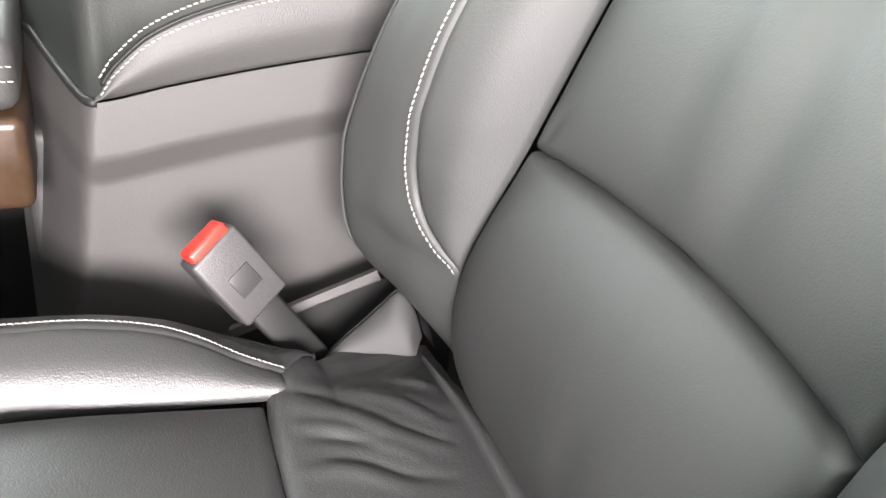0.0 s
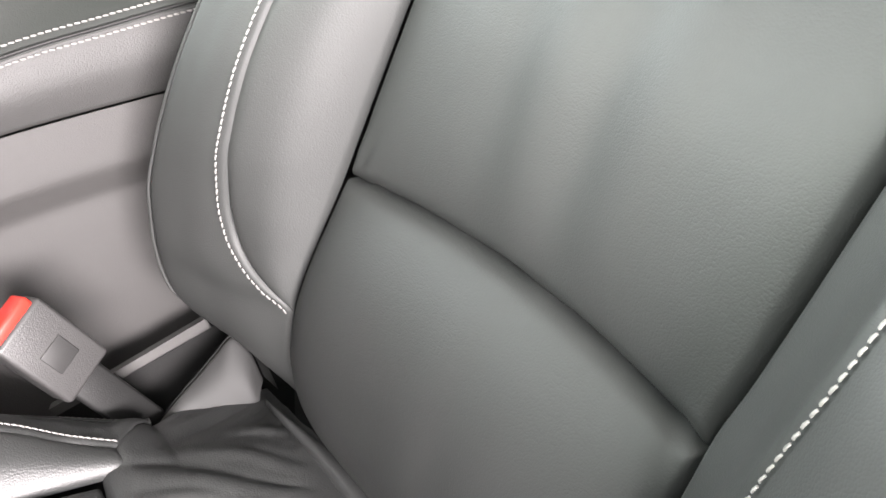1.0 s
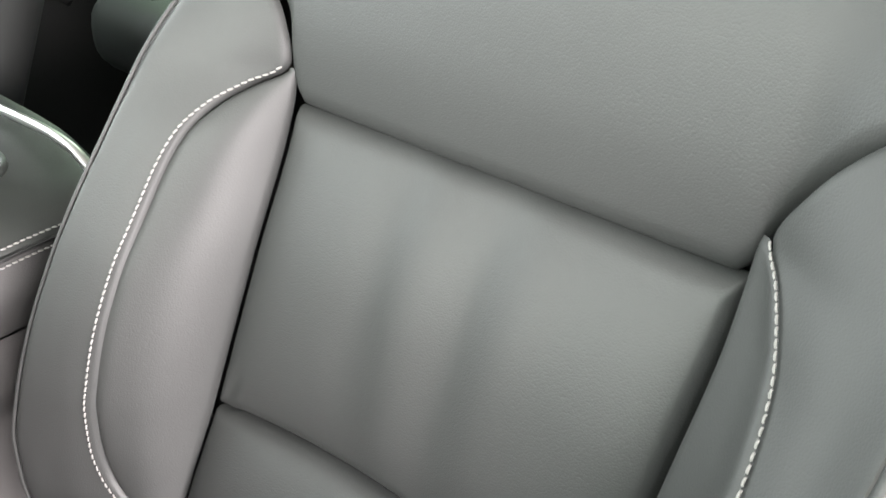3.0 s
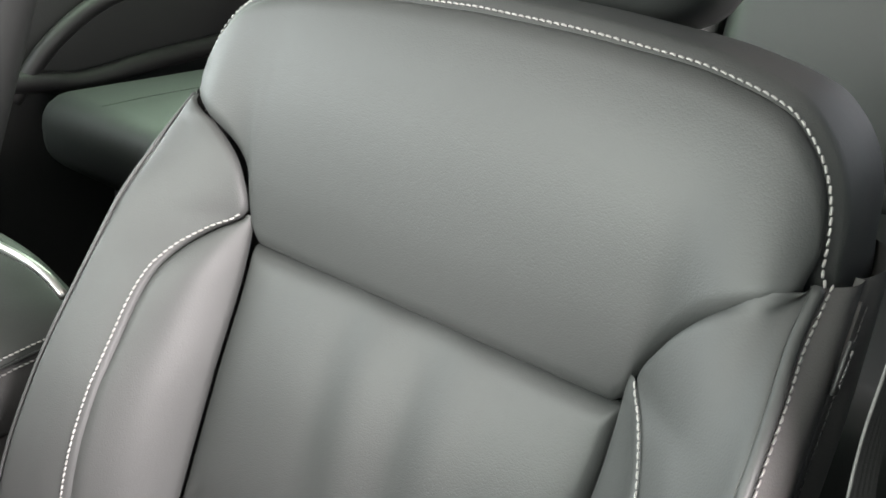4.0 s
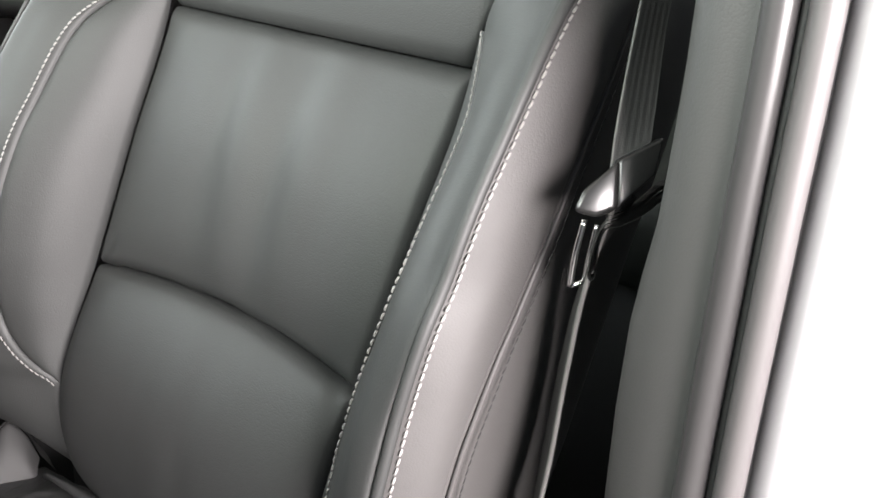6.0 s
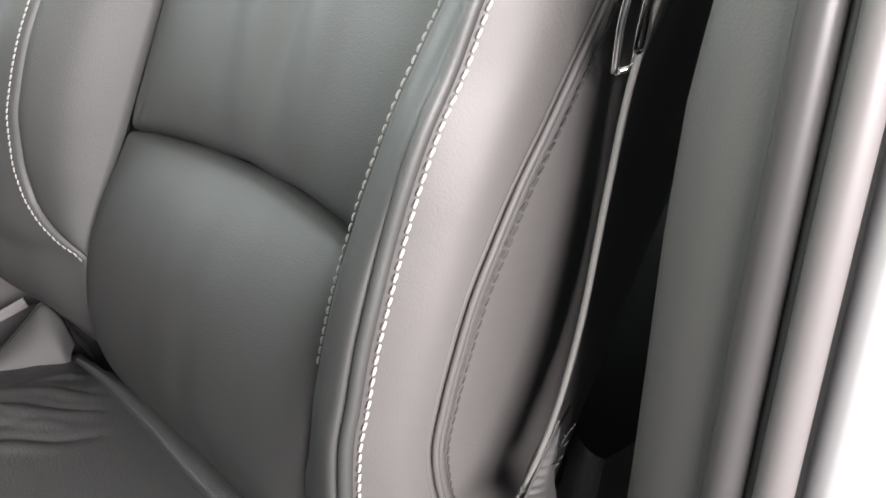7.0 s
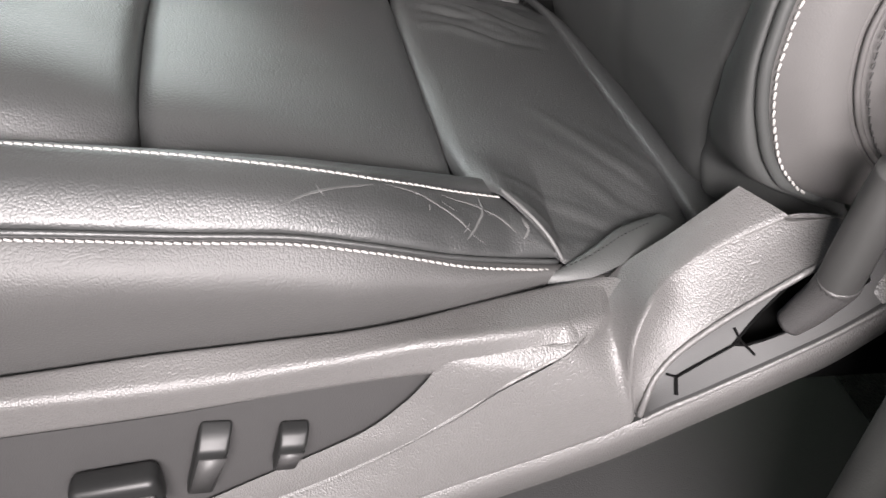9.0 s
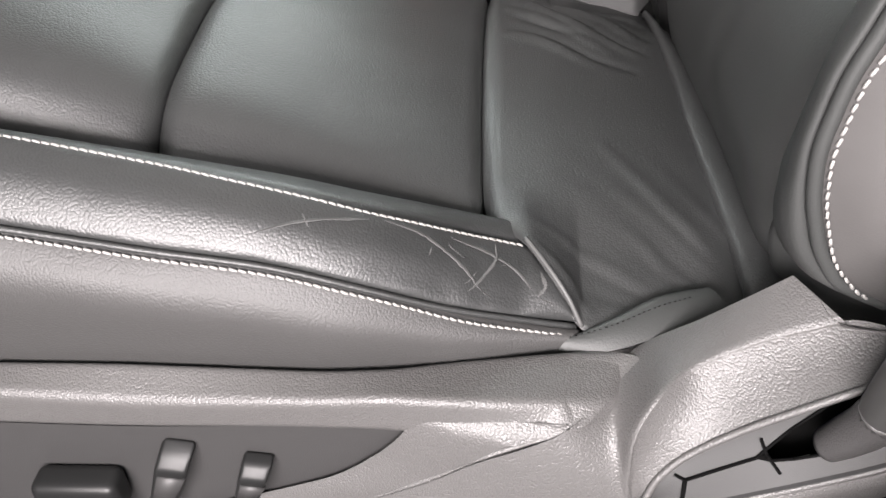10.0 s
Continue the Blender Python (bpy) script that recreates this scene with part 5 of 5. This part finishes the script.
def turn_in(y, corner):
    """How far the console's side turns away ahead of its front corner."""
    d = max(0.0, corner - y)
    return 3.2 * d * d / (d + 0.008)


P = np.zeros((90, 110, 3))
for i, v in enumerate(ends(90, 0.3)):
    y = -0.372 + 0.372 * v
    for j, k in enumerate(np.linspace(0, 1, 110)):
        top = SEAM(max(y, -0.345)) - 0.0006
        z = 0.05 + (top - 0.05) * k
        groove = 0.010 * min(1, max(0, (top - 0.042 - z) / 0.022))
        x = CX - 0.0 + 0.02 * (1 - k) - groove
        x -= turn_in(y, -0.308 - 0.12 * (top - z))
        P[i, j] = (x, y, z)
con_part("console_side", grid_data(P, (1, 0, 0)), CONSOLE, label="grey grained plastic console side with a stepped lower half")
P = np.zeros((60, 30, 3))
for i, v in enumerate(ends(60, 0.4)):
    y = -0.340 + 0.330 * v
    z0 = SEAM(y) + 0.0004
    z1 = max(EDGE(y), z0 + 0.002) if y > -0.305 else z0 + 0.002
    side = through_points([(CX, z0), (CX + 0.003, (z0 + z1) / 2), (CX - 0.001, z1)], 30)
    P[i, :, 0], P[i, :, 1], P[i, :, 2] = side[:, 0], y, side[:, 1]
    P[i, :, 0] -= turn_in(y, -0.308)
P = tuck(P, (1, 0, 0), "v", 0.0012, 0.004)
lid_side = con_part("armrest_side", grid_data(P, (1, 0, 0)), LEATHER_SIDE, label="grey leather side of the armrest")
P = np.zeros((60, 40, 3))
for i, v in enumerate(ends(60, 0.4)):
    y = -0.368 + 0.358 * v
    z0 = max(EDGE(y), SEAM(y) + 0.002) if y > -0.305 else SEAM(max(y, -0.345)) + 0.0012
    rise = 0.075 * min(1, max(0, (y + 0.385) / 0.13)) ** 0.8
    row = through_points([(CX - 0.001, z0), (CX - 0.012, z0 + 0.012 + 0.3 * rise * 0), (CX - 0.05, max(z0 + 0.02, 0.50 + rise)), (CX - 0.12, max(z0 + 0.02, 0.515 + rise)), (CX - 0.25, max(z0 + 0.02, 0.515 + rise))], 40)
    P[i, :, 0], P[i, :, 1], P[i, :, 2] = row[:, 0], y, row[:, 1]
    P[i, :, 0] -= turn_in(y, -0.308) - 0.0025 * min(1, max(0, (-0.306 - y) / 0.008))
    P[i, :, 2] -= 0.005 * min(1, max(0, (-0.310 - y) / 0.01))
P = tuck(P, (0.5, 0, 1), "vU", 0.0015, 0.005, 0, {"U": (0.03, 0.03)})
con_part("armrest_lid", grid_data(P, (0.5, 0, 1)), LID, label="leather armrest top, shade and green cast put into its colour")
for off in (0.0105, 0.0):
    line = [(CX + (0.0012 if off == 0 else -0.003), y, EDGE(y) + off - 0.002) for y in np.linspace(-0.302, -0.015, 50)]
    con_part("armrest_stitching", stitches(resample(line, 400), (1, 0, 0.4)), THREAD, lid_side, "white contrast thread", kind="stuff")
con_part("armrest_groove", tube([(CX + 0.0005, y, EDGE(y) + 0.0032) for y in np.linspace(-0.302, -0.015, 40)], 0.0013, 8, 120), STRAP_AND_GAP, lid_side)
con_part("armrest_seam", tube([(CX - turn_in(y, -0.308) - 0.0008, y, SEAM(max(y, -0.345)) - 0.0005) for y in np.linspace(-0.368, -0.306, 16)], 0.0034, 8, 60), STRAP_AND_GAP)
con_part("console_core", rounded_box((0.17, 0.33, 0.42), 0.02, 3, (-0.445, -0.145, 0.265)), DARK)
con_part("front_recess", rounded_box((0.30, 0.03, 0.40), 0.01, 2, (-0.530, -0.350, 0.20)), DARK)
con_part("wood_panel", rounded_box((0.20, 0.104, 0.070), 0.008, 3, (-0.405, -0.404, 0.410)), WOOD, label="glossy brown burl wood trim panel")
con_part("front_cover", rounded_box((0.20, 0.104, 0.052), 0.012, 3, (-0.405, -0.404, 0.474)), LEATHER_SIDE)
con_part("chrome_strip", tube([(-0.56, -0.085, 0.602), (-0.503, -0.068, 0.602), (-0.396, -0.053, 0.601), (-0.335, -0.050, 0.598), (-0.302, -0.050, 0.588)], 0.004, 10, 40), STEEL, label="polished chrome strip")
con_part("armrest_latch", rounded_box((0.082, 0.027, 0.010), 0.004, 3, (-0.366, -0.119, 0.597), (0, 2, 6)), CHROME, label="bright metal armrest latch")

con_part("latch_bezel", tube([(-0.43, -0.106, 0.598), (-0.389, -0.095, 0.598), (-0.340, -0.096, 0.598), (-0.322, -0.104, 0.596), (-0.322, -0.116, 0.594)], 0.0035, 10, 40), LID, label="satin bezel of the latch")
for z in (0.482, 0.472):
    con_part("cover_stitching", stitches([(-0.3045, -0.45, z), (-0.3045, -0.40, z), (-0.3045, -0.356, z)], (1, 0, 0)), THREAD, label="white contrast thread", kind="stuff")

# ---- door pillar ----
pillar = tagged(empty("door_pillar", (0.31, -0.05, 0), "grey lower and pale upper plastic trim of the door pillar", "pillar"), kind="structure")


def pil_part(name, data, mat, parent=None, label="", smooth=True):
    return under(part(name, data, mat, None, label, smooth), parent or pillar)


def pillar_loft(z0, z1, rows, n=40):
    """rows: z -> x, y pairs of one horizontal section; lofted between z0 and z1."""
    P = np.zeros((n, 50, 3))
    for i, z in enumerate(np.linspace(z0, z1, n)):
        P[i, :, :2], P[i, :, 2] = through_points(rows(z), 50), z
    return P


LEAN_X = smooth_keys([(0.0, 0.296), (0.39, 0.292), (0.47, 0.2915), (0.53, 0.2895), (0.57, 0.288), (0.60, 0.288), (0.65, 0.2925), (0.70, 0.293), (0.755, 0.2905), (0.79, 0.285), (0.84, 0.273), (1.2, 0.24)])
EDGE_X = smooth_keys([(0.0, 0.345), (0.437, 0.3275), (0.56, 0.3245), (0.60, 0.3235), (0.70, 0.3225), (0.766, 0.320), (0.84, 0.310), (1.2, 0.25)])


def trim_rows(z):
    a, b = LEAN_X(z), EDGE_X(z)
    return [(a + 0.030, 0.09), (a + 0.010, 0.02), (a, -0.055), (a + 0.003, -0.075), ((a + b) / 2, -0.084), (b, -0.086)]


pil_part("lower_trim", grid_data(pillar_loft(0.0, 0.760, trim_rows), (-0.5, -1, 0)), PILLAR, label="dark grey grained lower trim")
pil_part("upper_trim", grid_data(pillar_loft(0.7515, 0.840, lambda z: [(x - 0.0025 + 0.0055 * (y < -0.08), y - 0.0025) for x, y in trim_rows(z)]), (-0.5, -1, 0)), WHITE, label="pale smooth upper trim")
pil_part("roof_trim", grid_data(pillar_loft(0.832, 1.25, lambda z: [(x + 0.007, y + 0.006) for x, y in trim_rows(z)]), (-0.5, -1, 0)), WHITE)


def seal_line(dx, dy):
    return [(EDGE_X(z) + dx, -0.088 + dy, z) for z in np.linspace(0.02, 1.2, 14)]


pil_part("door_seal", tube(seal_line(0.0056, 0.0025), 0.0056, 14, 60, up=(1, 0, 0)), SEAL, label="black rubber door seal")
pil_part("inner_seal_lip", tube(seal_line(0.0124, 0.006), 0.0024, 8, 60, up=(1, 0, 0)), DARK)
pil_part("outer_seal", tube(seal_line(0.0190, 0.004), 0.0052, 14, 60, up=(1, 0, 0)), LIP)
P = np.zeros((30, 24, 3))
for i, z in enumerate(np.linspace(0.0, 1.25, 30)):
    e = EDGE_X(z)
    P[i, :, :2], P[i, :, 2] = through_points([(e + 0.022, -0.074), (e + 0.0245, -0.081), (e + 0.030, -0.081), (e + 0.036, -0.072), (e + 0.06, -0.060), (e + 0.14, -0.050), (e + 0.30, -0.045), (e + 0.33, -0.02)], 24), z
pil_part("body_flange", grid_data(P, (1, -1, 0)), PAINT, label="pale painted body flange")

# ---- cabin round the seat ----
def slab(name, size, place, mat, label, category="", turn=(0, 0, 0), bevel=0.01):
    ob = part(name, rounded_box(size, bevel, 2, place, turn), mat, None, label, kind="structure")
    return tagged(ob, category=category)


slab("floor", (1.62, 3.6, 0.06), (-0.50, 0.5, -0.03), CARPET, "dark carpeted cabin floor", "floor")
slab("ceiling", (1.5, 3.0, 0.05), (-0.50, 0.75, 1.27), CLOTH, "pale fabric roof lining", "ceiling")
slab("wall_far", (0.06, 3.4, 0.85), (-1.28, 0.5, 0.40), DARK, "dark far door panels below the windows", "wall")
slab("wall_rear", (1.6, 0.06, 1.3), (-0.50, 2.25, 0.62), DARK, "dark rear end of the cabin", "wall")
slab("wall_near_rear", (0.06, 1.15, 0.80), (0.36, 0.65, 0.38), DARK, "dark rear door panel", "wall")
slab("wall_near_end", (0.06, 1.05, 1.25), (0.36, 1.72, 0.62), DARK, "dark rear quarter panel", "wall")
# unseen block, as high as needed to keep windshield light off the lower back
slab("dash_blocker", (1.6, 0.50, 0.895), (-0.50, -0.97, 0.4475), DARK, "dark unseen dashboard block that shades the lower back", "dashboard", bevel=0.06)
slab("wall_near_front", (0.06, 0.60, 1.25), (0.37, -0.96, 0.62), DARK, "dark front door pillar", "wall")
slab("sill", (0.10, 2.2, 0.12), (0.395, -0.4, 0.04), DARK, "dark plastic door sill", "sill", bevel=0.02)
slab("ground", (60, 60, 0.05), (0, 0, -0.45), ASPHALT, "pale concrete ground", "ground", bevel=0)


def rear_bench(x, width):
    b = empty("rear_seat", (x, 0.85, 0), "leather rear seat with a rounded cushion, shade put into its colour", "car seat", "rear seats")
    for nm, bm in (("cushion", rounded_box((width, 0.54, 0.13), 0.055, 5, (x, 0.60, 0.49), (2, 0, 0))),
                   ("backrest", rounded_box((width, 0.14, 0.66), 0.05, 5, (x, 0.95, 0.84), (-14, 0, 0))),
                   ("base", rounded_box((width - 0.12, 0.42, 0.42), 0.02, 2, (x, 0.64, 0.21)))):
        # rear leather takes the darkened copy in place of real shade
        under(part(nm, bm, LID if nm != "base" else DARK), b)
    under(part("cushion_seam", stitches([(x - 0.3 * width, 0.36, 0.5525), (x - 0.3 * width, 0.46, 0.5585), (x - 0.3 * width, 0.60, 0.5625)], (0, 0, 1)), GREY_THREAD, None, "grey thread", kind="stuff"), b)
    return b


def passenger_seat():
    b = empty("passenger_seat", (-0.84, -0.15, 0), "black leather passenger seat seen from beside", "car seat")
    under(part("backrest", rounded_box((0.46, 0.15, 0.60), 0.05, 5, (-0.86, -0.005, 0.58), (-20, 0, 0)), LEATHER), b)
    under(part("cushion", rounded_box((0.46, 0.50, 0.14), 0.05, 5, (-0.86, -0.36, 0.33), (-6, 0, 0)), LEATHER), b)
    under(part("base", rounded_box((0.40, 0.44, 0.25), 0.02, 2, (-0.86, -0.34, 0.13)), DARK), b)
    return b


rear_bench(-0.660, 0.905)
rear_bench(0.05, 0.50)
passenger_seat()
rear_door = empty("rear_door_panel", (-1.24, 0.6, 0.3), "dark rear door panel with a curved pull handle", "door")
under(part("door_pull", tube([(-1.23, 0.36, 0.50), (-1.22, 0.426, 0.585), (-1.22, 0.50, 0.642), (-1.22, 0.572, 0.675), (-1.22, 0.66, 0.69), (-1.23, 0.85, 0.69)], 0.016, 12, 40), SATIN), rear_door)
under(part("armrest", tube([(-1.23, 0.30, 0.535), (-1.22, 0.41, 0.530), (-1.22, 0.48, 0.522), (-1.22, 0.55, 0.530), (-1.22, 0.63, 0.545), (-1.23, 0.85, 0.57)], 0.020, 12, 40), SATIN), rear_door)
